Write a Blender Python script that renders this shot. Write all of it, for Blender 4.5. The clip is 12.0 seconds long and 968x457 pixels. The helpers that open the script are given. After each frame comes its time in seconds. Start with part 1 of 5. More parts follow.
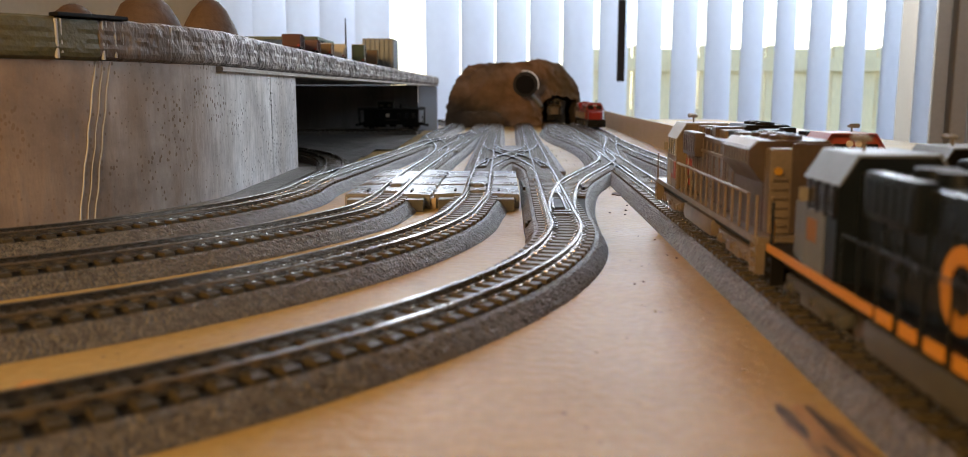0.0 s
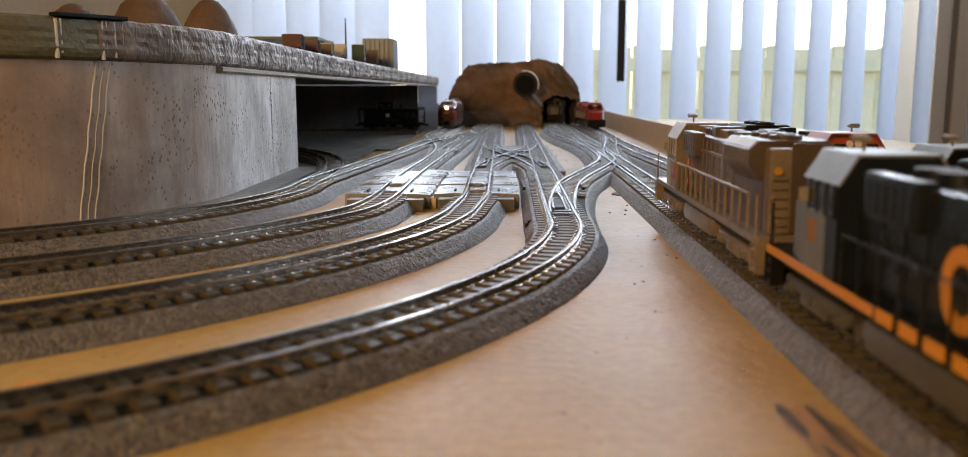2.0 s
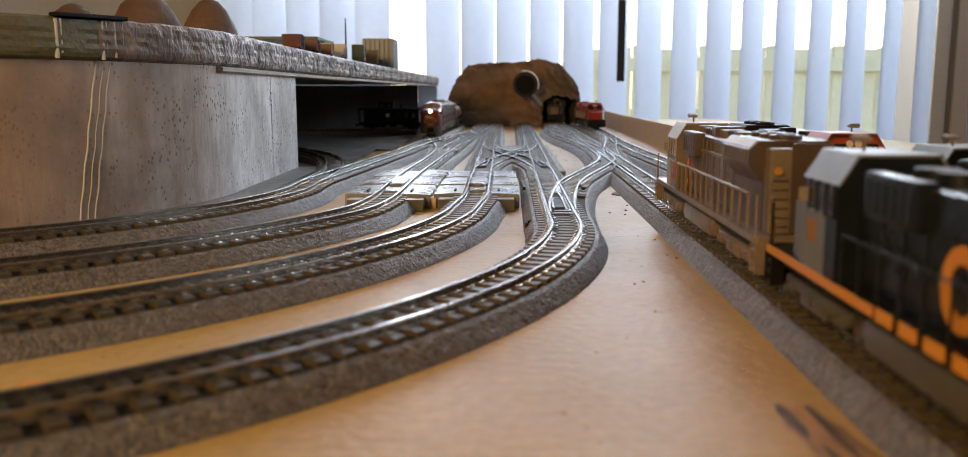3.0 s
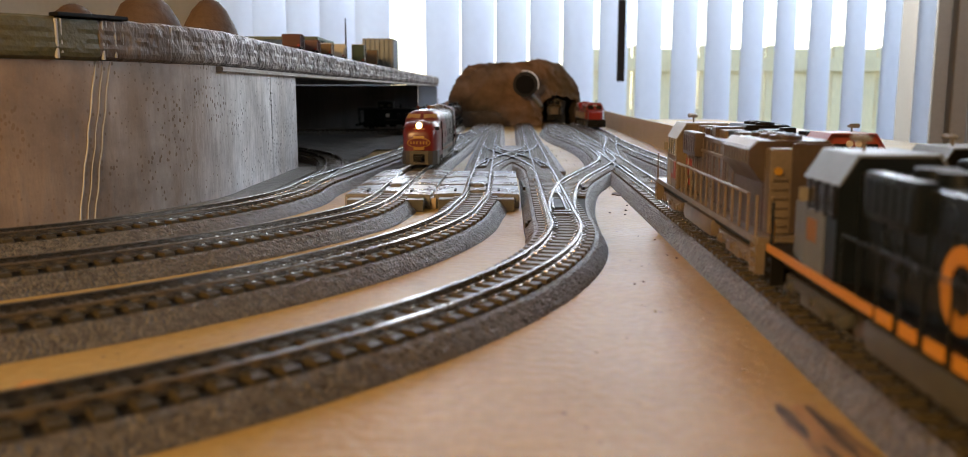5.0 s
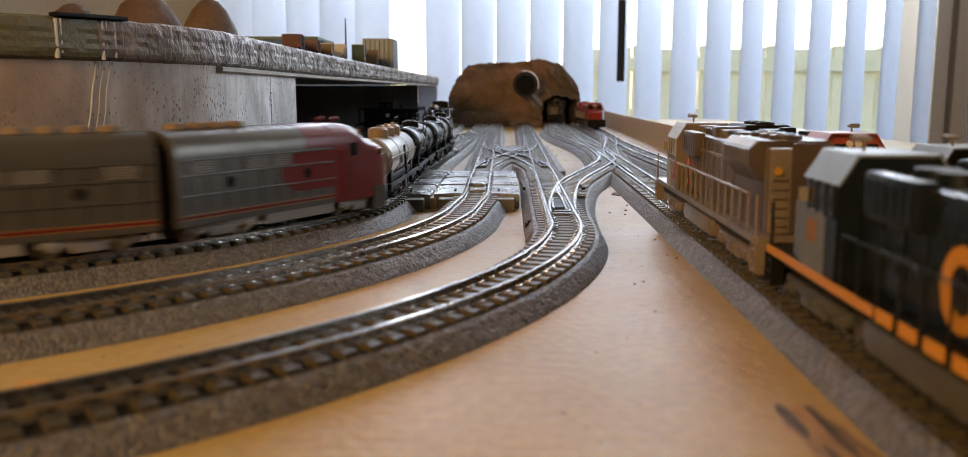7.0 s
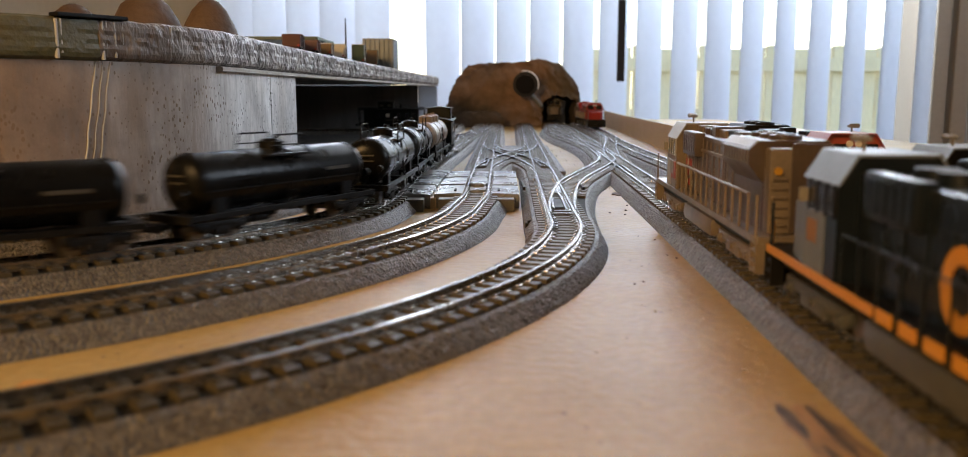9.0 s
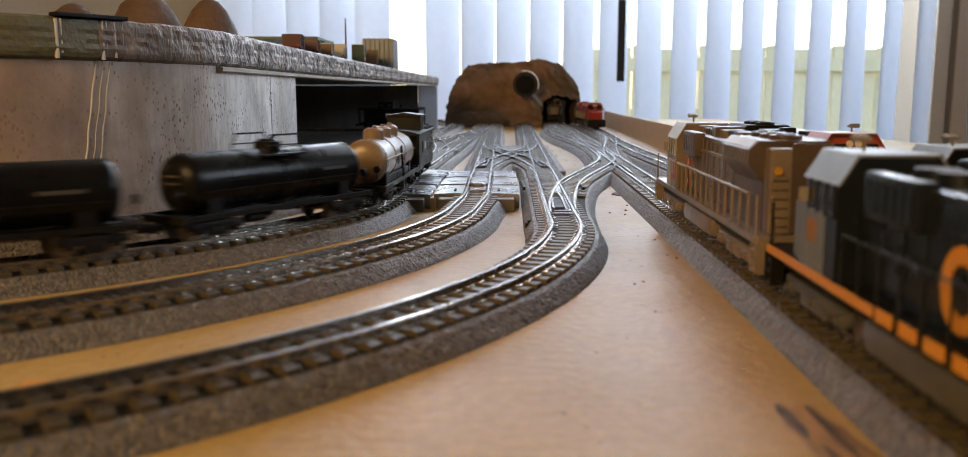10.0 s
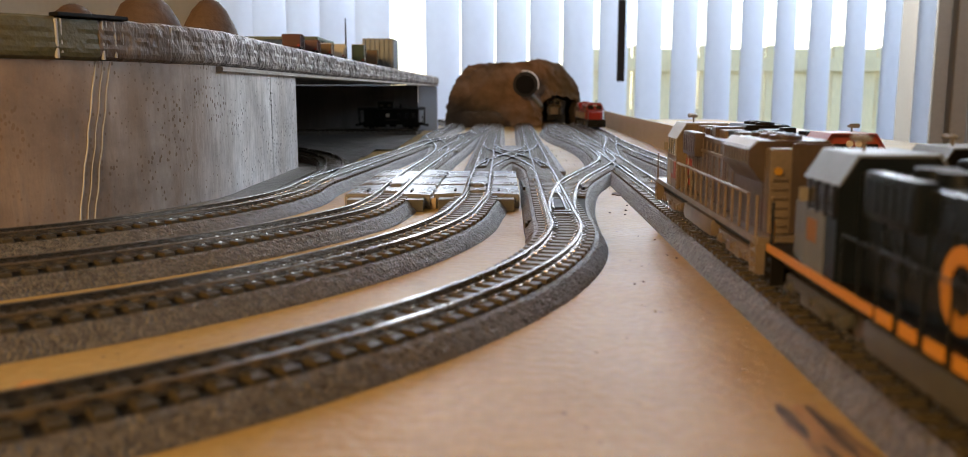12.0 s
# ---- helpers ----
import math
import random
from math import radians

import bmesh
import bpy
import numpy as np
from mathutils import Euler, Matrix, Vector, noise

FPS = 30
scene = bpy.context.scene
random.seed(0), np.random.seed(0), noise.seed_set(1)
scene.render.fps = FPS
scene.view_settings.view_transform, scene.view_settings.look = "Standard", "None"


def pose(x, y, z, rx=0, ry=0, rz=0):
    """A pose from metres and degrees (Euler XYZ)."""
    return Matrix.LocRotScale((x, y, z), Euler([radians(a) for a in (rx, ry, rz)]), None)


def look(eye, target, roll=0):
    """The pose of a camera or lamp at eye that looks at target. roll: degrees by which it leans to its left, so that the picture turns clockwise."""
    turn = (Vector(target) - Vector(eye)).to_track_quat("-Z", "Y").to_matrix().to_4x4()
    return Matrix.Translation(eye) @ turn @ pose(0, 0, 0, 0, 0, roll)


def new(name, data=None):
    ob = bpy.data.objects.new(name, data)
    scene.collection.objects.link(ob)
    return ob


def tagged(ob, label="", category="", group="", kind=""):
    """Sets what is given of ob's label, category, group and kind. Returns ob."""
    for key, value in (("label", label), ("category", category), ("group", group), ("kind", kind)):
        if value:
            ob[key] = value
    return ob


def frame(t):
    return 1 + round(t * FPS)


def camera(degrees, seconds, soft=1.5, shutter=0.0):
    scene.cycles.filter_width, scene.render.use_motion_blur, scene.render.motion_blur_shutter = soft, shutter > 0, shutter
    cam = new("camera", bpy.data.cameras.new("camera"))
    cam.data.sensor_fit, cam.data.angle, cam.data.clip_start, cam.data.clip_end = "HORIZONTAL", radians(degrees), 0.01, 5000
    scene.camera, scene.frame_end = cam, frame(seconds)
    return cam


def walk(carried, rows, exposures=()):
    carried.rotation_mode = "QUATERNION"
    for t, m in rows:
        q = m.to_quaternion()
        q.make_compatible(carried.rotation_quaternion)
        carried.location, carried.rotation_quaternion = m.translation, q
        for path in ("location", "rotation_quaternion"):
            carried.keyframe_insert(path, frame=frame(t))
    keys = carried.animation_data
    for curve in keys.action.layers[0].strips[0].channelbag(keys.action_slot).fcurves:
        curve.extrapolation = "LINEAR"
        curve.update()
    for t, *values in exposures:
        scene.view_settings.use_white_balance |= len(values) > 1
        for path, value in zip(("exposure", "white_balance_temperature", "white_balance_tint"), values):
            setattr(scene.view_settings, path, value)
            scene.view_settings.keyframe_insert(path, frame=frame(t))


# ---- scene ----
MM = 0.001
cam = camera(57.8, 12.0, 0.6, 0.5)
EYE = (0.0, 0.0, 0.047)
TILT = 8.886
walk(cam, [(0.0, pose(*EYE, 90 - TILT, 0, 0)), (12.0, pose(*EYE, 90 - TILT, 0, 0))], [(0.0, 0.0), (12.0, 0.0)])
cam.data.dof.use_dof = True
cam.data.dof.focus_distance = 0.36
cam.data.dof.aperture_fstop = cam.data.lens / 1.4

# ---------------------------------------------------------------- light
world = bpy.data.worlds.new("daylight")
scene.world = world
world.use_nodes = True
wn = world.node_tree.nodes
sky = wn.new("ShaderNodeTexSky")
sky.sky_type, sky.sun_disc = "NISHITA", False
sky.sun_elevation, sky.sun_rotation = radians(48), radians(20)
wn["Background"].inputs["Strength"].default_value = 0.55
world.node_tree.links.new(sky.outputs["Color"], wn["Background"].inputs["Color"])


def lamp(name, kind, m, energy, colour, **kw):
    data = bpy.data.lights.new(name, kind)
    data.energy, data.color = energy, colour
    for k, v in kw.items():
        if k == "size":
            data.size = v
        elif k == "size_y":
            data.shape, data.size_y = "RECTANGLE", v
        elif k == "angle":
            data.angle = v
    ob = new(name, data)
    ob.matrix_world = m
    return ob


# daylight entering by the window, just outside the glass
lamp("window_daylight", "AREA", look((0.34, 2.26, 0.86), (0.2, 0.0, 0.2)), 67, (0.91, 0.955, 1.0), size=1.9, size_y=0.9)
# unseen fill light added on the right, at an opening in the east wall
lamp("side_fill_light", "AREA", look((2.47, 0.55, 1.0), (0.0, 0.4, 0.05)), 19, (0.86, 0.93, 1.0), size=1.0, size_y=0.7)
# warm fill added behind the camera, with no fixture in the room
lamp("warm_fill_lamp", "AREA", look((-0.55, -0.62, 0.5), (0.0, 0.25, 0.0)), 13, (1.0, 0.60, 0.24), size=0.4, size_y=0.4)


# ---------------------------------------------------------------- materials
def material(name, colour, rough=0.6, metal=0.0, second=None, scale=200.0, fine=1500.0, bump=0.15, wear=0.35, stretch=(1, 1, 1), spec=0.5, emit=0.0, transmission=0.0, coat=0.0, depth=0.0004, rvar=0.12, glow_through=0.0):
    """A surface with blotches of a second colour at one scale and grain at a finer one."""
    m = bpy.data.materials.new(name)
    m.use_nodes = True
    nt = m.node_tree
    b = nt.nodes["Principled BSDF"]
    L = nt.links.new
    second = second or tuple(c * 0.7 for c in colour)
    co = nt.nodes.new("ShaderNodeTexCoord")
    mp = nt.nodes.new("ShaderNodeMapping")
    mp.inputs["Scale"].default_value = stretch
    L(co.outputs["Object"], mp.inputs["Vector"])
    n1 = nt.nodes.new("ShaderNodeTexNoise")
    n1.inputs["Scale"].default_value, n1.inputs["Detail"].default_value = scale, 5
    n2 = nt.nodes.new("ShaderNodeTexNoise")
    n2.inputs["Scale"].default_value, n2.inputs["Detail"].default_value = fine, 3
    L(mp.outputs["Vector"], n1.inputs["Vector"]), L(mp.outputs["Vector"], n2.inputs["Vector"])
    r1 = nt.nodes.new("ShaderNodeValToRGB")
    r1.color_ramp.elements[0].position, r1.color_ramp.elements[1].position = 0.42, 0.68
    L(n1.outputs["Fac"], r1.inputs["Fac"])
    mul = nt.nodes.new("ShaderNodeMath")
    mul.operation = "MULTIPLY"
    mul.inputs[1].default_value = wear
    L(r1.outputs["Color"], mul.inputs[0])
    mix = nt.nodes.new("ShaderNodeMix")
    mix.data_type = "RGBA"
    mix.inputs["A"].default_value, mix.inputs["B"].default_value = (*colour, 1), (*second, 1)
    L(mul.outputs[0], mix.inputs["Factor"])
    hsv = nt.nodes.new("ShaderNodeHueSaturation")
    mr = nt.nodes.new("ShaderNodeMapRange")
    mr.inputs["To Min"].default_value, mr.inputs["To Max"].default_value = 1 - wear * 0.5, 1 + wear * 0.5
    L(n2.outputs["Fac"], mr.inputs["Value"]), L(mr.outputs[0], hsv.inputs["Value"]), L(mix.outputs["Result"], hsv.inputs["Color"])
    L(hsv.outputs["Color"], b.inputs["Base Color"])
    mr2 = nt.nodes.new("ShaderNodeMapRange")
    mr2.inputs["To Min"].default_value, mr2.inputs["To Max"].default_value = max(0.03, rough - rvar), min(1, rough + rvar)
    L(n1.outputs["Fac"], mr2.inputs["Value"]), L(mr2.outputs[0], b.inputs["Roughness"])
    b.inputs["Metallic"].default_value = metal
    b.inputs["Specular IOR Level"].default_value = spec
    b.inputs["Coat Weight"].default_value = coat
    b.inputs["Transmission Weight"].default_value = transmission
    if bump:
        bp = nt.nodes.new("ShaderNodeBump")
        bp.inputs["Strength"].default_value, bp.inputs["Distance"].default_value = bump, depth
        L(n2.outputs["Fac"], bp.inputs["Height"]), L(bp.outputs["Normal"], b.inputs["Normal"])
    if glow_through:
        tr = nt.nodes.new("ShaderNodeBsdfTranslucent")
        tr.inputs["Color"].default_value = (*colour, 1)
        ms = nt.nodes.new("ShaderNodeMixShader")
        ms.inputs["Fac"].default_value = glow_through
        L(b.outputs[0], ms.inputs[1]), L(tr.outputs[0], ms.inputs[2]), L(ms.outputs[0], nt.nodes["Material Output"].inputs["Surface"])
    if emit:
        b.inputs["Emission Color"].default_value, b.inputs["Emission Strength"].default_value = (*colour, 1), emit
    return m


BOARD = material("painted_board", (0.42, 0.28, 0.09), 0.42, second=(0.33, 0.213, 0.07), scale=22, fine=420, bump=0.6, wear=0.4, spec=0.22, depth=0.0006)
GRANITE = material("roadbed_ballast", (0.125, 0.108, 0.088), 0.42, second=(0.06, 0.05, 0.04), scale=500, fine=1400, bump=0.9, wear=0.7, depth=0.0006)


def grains(m, scale, depth, light):
    """Coarse grains: pebbly relief and a tint from grain to grain."""
    nt = m.node_tree
    b = nt.nodes["Principled BSDF"]
    co = nt.nodes.new("ShaderNodeTexCoord")
    vo = nt.nodes.new("ShaderNodeTexVoronoi")
    vo.inputs["Scale"].default_value = scale
    nt.links.new(co.outputs["Object"], vo.inputs["Vector"])
    bp = nt.nodes.new("ShaderNodeBump")
    bp.invert = True
    bp.inputs["Strength"].default_value, bp.inputs["Distance"].default_value = 1.0, depth
    nt.links.new(vo.outputs["Distance"], bp.inputs["Height"])
    old = b.inputs["Normal"].links[0].from_socket
    nt.links.new(old, bp.inputs["Normal"]), nt.links.new(bp.outputs["Normal"], b.inputs["Normal"])
    hs = nt.nodes.new("ShaderNodeHueSaturation")
    mr = nt.nodes.new("ShaderNodeMapRange")
    mr.inputs["To Min"].default_value, mr.inputs["To Max"].default_value = 1 - light, 1 + light
    sep = nt.nodes.new("ShaderNodeSeparateColor")
    nt.links.new(vo.outputs["Color"], sep.inputs[0]), nt.links.new(sep.outputs[0], mr.inputs["Value"]), nt.links.new(mr.outputs[0], hs.inputs["Value"])
    col = b.inputs["Base Color"].links[0].from_socket
    nt.links.new(col, hs.inputs["Color"]), nt.links.new(hs.outputs["Color"], b.inputs["Base Color"])


grains(GRANITE, 1500, 0.0006, 0.4)
RAIL = material("nickel_rail", (0.36, 0.34, 0.31), 0.24, 0.95, second=(0.20, 0.16, 0.12), scale=60, fine=800, bump=0.05, wear=0.35)
TIE = material("brown_tie_plastic", (0.056, 0.044, 0.023), 0.44, second=(0.03, 0.024, 0.013), scale=300, fine=2500, bump=0.4, wear=0.5, spec=0.3)
# Near-black colour paints the shade in the recesses between ties.
TIEGAPSHADE = material("tie_gap_shade", (0.009, 0.007, 0.006), 0.8, second=(0.015, 0.012, 0.009), scale=300, fine=1500, bump=0.4, wear=0.4)
STEEL = material("grey_plate_plastic", (0.23, 0.23, 0.225), 0.28, 0.35, second=(0.14, 0.14, 0.135), scale=80, fine=900, bump=0.1, wear=0.25)
CONCRETE = material("stained_foam_wall", (0.46, 0.43, 0.39), 0.55, second=(0.30, 0.22, 0.15), scale=26, fine=420, bump=0.7, wear=0.5, stretch=(1, 1, 0.22), depth=0.0008)
PLANK = material("weathered_deck_edge", (0.42, 0.375, 0.35), 0.42, second=(0.06, 0.045, 0.036), scale=140, fine=520, bump=1.0, wear=0.9, stretch=(1, 1, 0.6), depth=0.0016)
DARKPLANK = material("stained_brown_foam", (0.115, 0.082, 0.062), 0.45, second=(0.27, 0.22, 0.18), scale=70, fine=480, bump=1.0, wear=0.8, stretch=(1, 1, 0.35), depth=0.0014)
WHITE = material("white_vinyl_slat", (0.72, 0.765, 0.835), 0.5, second=(0.76, 0.78, 0.82), scale=3, fine=60, bump=0.05, wear=0.15, glow_through=0.36)
WALL = material("room_wall_paint", (0.40, 0.34, 0.27), 0.8, second=(0.36, 0.30, 0.24), scale=3, fine=150, bump=0.1, wear=0.15)
BEIGE = material("bare_plywood_strip", (0.52, 0.40, 0.28), 0.55, second=(0.44, 0.32, 0.21), scale=20, fine=300, bump=0.2, wear=0.3)


# ---------------------------------------------------------------- mesh helpers (millimetres)
def part(name, bm, mat, parent=None, label="", smooth=False):
    me = bpy.data.meshes.new(name)
    bmesh.ops.recalc_face_normals(bm, faces=bm.faces[:])
    bm.to_mesh(me)
    bm.free()
    me.materials.append(mat)
    if smooth:
        for p in me.polygons:
            p.use_smooth = True
        me.set_sharp_from_angle(angle=radians(38))
    ob = new(name, me)
    ob.parent = parent
    return tagged(ob, label)


def shared(name, me, parent, m):
    ob = new(name, me)
    ob.parent = parent
    ob.matrix_basis = m
    return ob


def B():
    return bmesh.new()


def box(bm, x0, x1, y0, y1, z0, z1, bevel=0.0, m=None):
    r = bmesh.ops.create_cube(bm, size=1)
    vs = r["verts"]
    mat4 = Matrix.Translation((MM * (x0 + x1) / 2, MM * (y0 + y1) / 2, MM * (z0 + z1) / 2)) @ Matrix.Diagonal((MM * abs(x1 - x0), MM * abs(y1 - y0), MM * abs(z1 - z0), 1))
    bmesh.ops.transform(bm, matrix=(m @ mat4) if m else mat4, verts=vs)
    if bevel:
        es = list({e for v in vs for e in v.link_edges})
        bmesh.ops.bevel(bm, geom=es, offset=bevel * MM, segments=2, affect="EDGES", profile=0.6)
    return bm


def rod(bm, a, b, r, r2=None, n=12):
    """A round bar from a to b."""
    a, b = Vector(a) * MM, Vector(b) * MM
    m = Matrix.Translation((a + b) / 2) @ (b - a).to_track_quat("Z", "Y").to_matrix().to_4x4()
    bmesh.ops.create_cone(bm, cap_ends=True, segments=n, radius1=r * MM, radius2=(r if r2 is None else r2) * MM, depth=(b - a).length, matrix=m)
    return bm


def sweep(bm, path, profile, closed=True):
    """Sweeps a profile of (offset to the right, z) along a plan path of (x, y, z)."""
    rings = []
    P = [Vector(p) for p in path]
    for i, p in enumerate(P):
        d = (P[min(i + 1, len(P) - 1)] - P[max(i - 1, 0)])
        d.z = 0
        d.normalize()
        side = Vector((d.y, -d.x, 0))
        rings.append([bm.verts.new((p + side * o + Vector((0, 0, z))) * MM) for o, z in profile])
    k = len(profile)
    for a, b in zip(rings, rings[1:]):
        for j in range(k if closed else k - 1):
            bm.faces.new((a[j], a[(j + 1) % k], b[(j + 1) % k], b[j]))
    if closed:
        bm.faces.new(rings[0])
        bm.faces.new(rings[-1][::-1])
    return bm


def loft(bm, rings, cap=True):
    """Joins rings of points (millimetres) into a skin."""
    vs = [[bm.verts.new(Vector(p) * MM) for p in r] for r in rings]
    k = len(vs[0])
    for a, b in zip(vs, vs[1:]):
        for j in range(k):
            bm.faces.new((a[j], a[(j + 1) % k], b[(j + 1) % k], b[j]))
    if cap:
        bm.faces.new(vs[0])
        bm.faces.new(vs[-1][::-1])
    return bm


def thing(name, label, category, group="", kind="", m=None):
    ob = new(name)
    ob.empty_display_size = 0.01
    if m:
        ob.matrix_basis = m
    return tagged(ob, label, category, group, kind)


# ---------------------------------------------------------------- tracks in plan
def arc(cx, cy, r, a0, a1, n):
    return [(cx + r * math.cos(radians(a0 + (a1 - a0) * i / n)), cy + r * math.sin(radians(a0 + (a1 - a0) * i / n))) for i in range(n + 1)]


def smooth_path(pts, step=2.5):
    """A Catmull-Rom line through plan points, resampled evenly."""
    P = [Vector((*p, 0)) for p in pts]
    P = [P[0] * 2 - P[1]] + P + [P[-1] * 2 - P[-2]]
    fine = []
    for i in range(1, len(P) - 2):
        for k in range(24):
            t = k / 24
            p0, p1, p2, p3 = P[i - 1:i + 3]
            fine.append(0.5 * (2 * p1 + (p2 - p0) * t + (2 * p0 - 5 * p1 + 4 * p2 - p3) * t * t + (3 * p1 - p0 - 3 * p2 + p3) * t ** 3))
    fine.append(P[-2])
    out, left = [fine[0]], step
    for a, b in zip(fine, fine[1:]):
        L = (b - a).length
        while L >= left > 0:
            a = a + (b - a) * (left / (b - a).length)
            out.append(a)
            L = (b - a).length
            left = step
        left -= L
    return [(p.x, p.y) for p in out]


RAIL_TOP = 7.0
PITCH = 5.4
RAIL_SHAPE = [(-0.8, 4.9), (-0.8, 5.2), (-0.22, 5.5), (-0.22, 6.3), (-0.42, 6.5), (-0.42, 6.9), (-0.3, 7.0), (0.3, 7.0), (0.42, 6.9), (0.42, 6.5), (0.22, 6.3), (0.22, 5.5), (0.8, 5.2), (0.8, 4.9)]

_b = B()
box(_b, -8.7, 8.7, -1.5, 1.5, 4.0, 5.45, 0.25)
tie_mesh = bpy.data.meshes.new("tie")
_b.to_mesh(tie_mesh)
_b.free()
tie_mesh.materials.append(TIE)
_b = B()
box(_b, -0.45, 0.45, -0.6, 0.6, 5.3, 5.9, 0.2)
chair_mesh = bpy.data.meshes.new("spike_head")
_b.to_mesh(chair_mesh)
_b.free()
chair_mesh.materials.append(RAIL)


def ballast_bed(p3):
    """The bed with a pebbled skin."""
    fine = []
    for a, b in zip(p3, p3[1:]):
        n = 2 if a[1] < 560 else 1
        fine += [tuple(a[j] + (b[j] - a[j]) * k / n for j in range(3)) for k in range(n)]
    prof = [(-12.7, 0), (-12.3, 0.7), (-11.7, 1.5), (-11.1, 2.3), (-10.5, 3.1), (-9.9, 3.9), (-8.9, 4.35), (-6, 4.3), (-2, 4.3), (2, 4.3), (6, 4.3), (8.9, 4.35), (9.9, 3.9), (10.5, 3.1), (11.1, 2.3), (11.7, 1.5), (12.3, 0.7), (12.7, 0)]
    bm = sweep(B(), fine + [p3[-1]], prof)
    for v in bm.verts:
        p = v.co / MM
        if p.z > 0.3:
            v.co += Vector((noise.noise(p * 1.3), noise.noise(p * 1.3 + Vector((7, 0, 0))), noise.noise(p * 1.3 + Vector((0, 7, 0))))) * MM * (0.28 if p.z < 4.2 else 0.12)
    return bm


def along(path):
    """Evenly spaced poses on a plan path: (x, y, heading)."""
    out, acc, want = [], 0.0, PITCH / 2
    for (x0, y0), (x1, y1) in zip(path, path[1:]):
        L = math.hypot(x1 - x0, y1 - y0)
        while acc + L >= want:
            f = (want - acc) / L
            out.append((x0 + (x1 - x0) * f, y0 + (y1 - y0) * f, math.degrees(math.atan2(y1 - y0, x1 - x0))))
            want += PITCH
        acc += L
    return out


def track(path, label, bed=True, lift=0.0, ties=True, group="lengths of track", near=650, rails_from=(-999, -999), ties_from=-999):
    t = thing("model_track", label, "model track", group)
    p3 = [(x, y, lift) for x, y in path]
    if bed:
        part("roadbed", ballast_bed(p3), GRANITE, t, "moulded grey ballast roadbed")
        part("tie_gap_strip", sweep(B(), p3, [(-8.7, 4.2), (-8.6, 4.42), (8.6, 4.42), (8.7, 4.2)]), TIEGAPSHADE, t, "black strip painting in the shade between the ties")
    for s, y0 in zip((-4.5, 4.5), rails_from):
        part("rail", sweep(B(), [p for p in p3 if p[1] > y0], [(o + s, z) for o, z in RAIL_SHAPE]), RAIL, t, "shiny nickel rail")
    if ties:
        far = B()
        for x, y, a in along(path):
            if y < ties_from:
                continue
            m = pose(x * MM, y * MM, lift * MM, 0, 0, a - 90)
            if y < near:
                tie = shared("tie", tie_mesh, t, m)
                if y < 420 and ties != "plain":
                    for o in (-6.0, -3.0, 3.0, 6.0):
                        shared("spike_head", chair_mesh, tie, pose(o * MM, 0, 0))
            else:
                box(far, -8.6, 8.6, -1.35, 1.35, 4.2, 5.4, 0, m)
        if far.verts:
            tagged(part("distant_tie", far, TIE, t), kind="stuff")
        else:
            far.free()
    return t


def lane_c(y):
    return -10.6 + 0.0213 * y


def lane_d(y):
    return 17.4 + 0.03 * y


def lane_e(y):
    return 61.4 + 0.034 * y


def bend(cx, cy, r, a0, a1, tail):
    """A curve from off the table's edge, then the points of its tail."""
    return smooth_path(arc(cx, cy, r, a0, a1, 14) + tail)


FAR_LEFT = [(-49.5, 813), (-47, 900), (-43, 985), (-36, 1090), (-38, 1170), (-52, 1240), (-90, 1300), (-160, 1345), (-300, 1370), (-560, 1370), (-1000, 1370)]
PATH_A = bend(-249, 384, 170.5, -95, -4, [(-79, 400), (-75, 440), (-66.5, 518), (-58, 600), (-50, 690), (-43, 740), (-28, 800), (-8, 900), (8, 1040), (14, 1180)])
PATH_B = bend(-253, 378, 220.5, -100, -19, [(-40.5, 330), (-39, 352), (-37.8, 400), (-36.5, 440), (-34.7, 480), (-32.6, 515), (-30.5, 560), (-29.6, 604), (-31.5, 655), (-37.5, 715), (-45, 775), (-49.5, 830), (-48, 905)] + FAR_LEFT[2:])
PATH_BN = smooth_path([(-32.6, 515), (-29.8, 565), (-24.5, 645), (-18, 760), (-9.5, 907), (0, 1180)])
PATH_C = bend(-230, 334, 224.5, -110, -3, [(lane_c(y), y) for y in (349, 400, 471, 560, 700, 900, 1180)])
PATH_D = bend(-198, 289, 224.5, -120, -6, [(lane_d(y), y) for y in (300, 360, 450, 560, 700, 900, 1180)])
PATH_E = smooth_path([(lane_e(y), y) for y in (-60, 100, 250, 400, 550, 700)] + [(90, 860), (93, 1000), (96, 1180), (99, 1330)])
PATH_DE = smooth_path([(lane_d(270), 270), (lane_d(310) + 1.2, 310), (32, 350), (40, 400), (52, 445), (65, 490), (76, 540), (lane_e(600), 600)])
PATH_EF = smooth_path([(73, 515), (77, 560), (80, 640), (78, 720), (72, 820), (72, 950), (84, 1080), (90, 1200)])
PATH_G = smooth_path([(104, -60), (106, 200), (107.5, 450), (107, 600), (112, 760), (120, 900), (123.5, 1000), (124, 1180)])
PATH_CD = smooth_path([(lane_c(440), 440), (lane_c(480) + 1, 480), (9, 530), (20, 580), (31, 630), (lane_d(690), 690)])
PATH_DC = smooth_path([(lane_d(440), 440), (lane_d(480) - 1, 480), (25, 530), (16, 580), (7, 630), (lane_c(690), 690)])
PATH_GE = smooth_path([(lane_e(520), 520), (84, 580), (93, 650), (104, 720), (113, 790), (120, 900)])
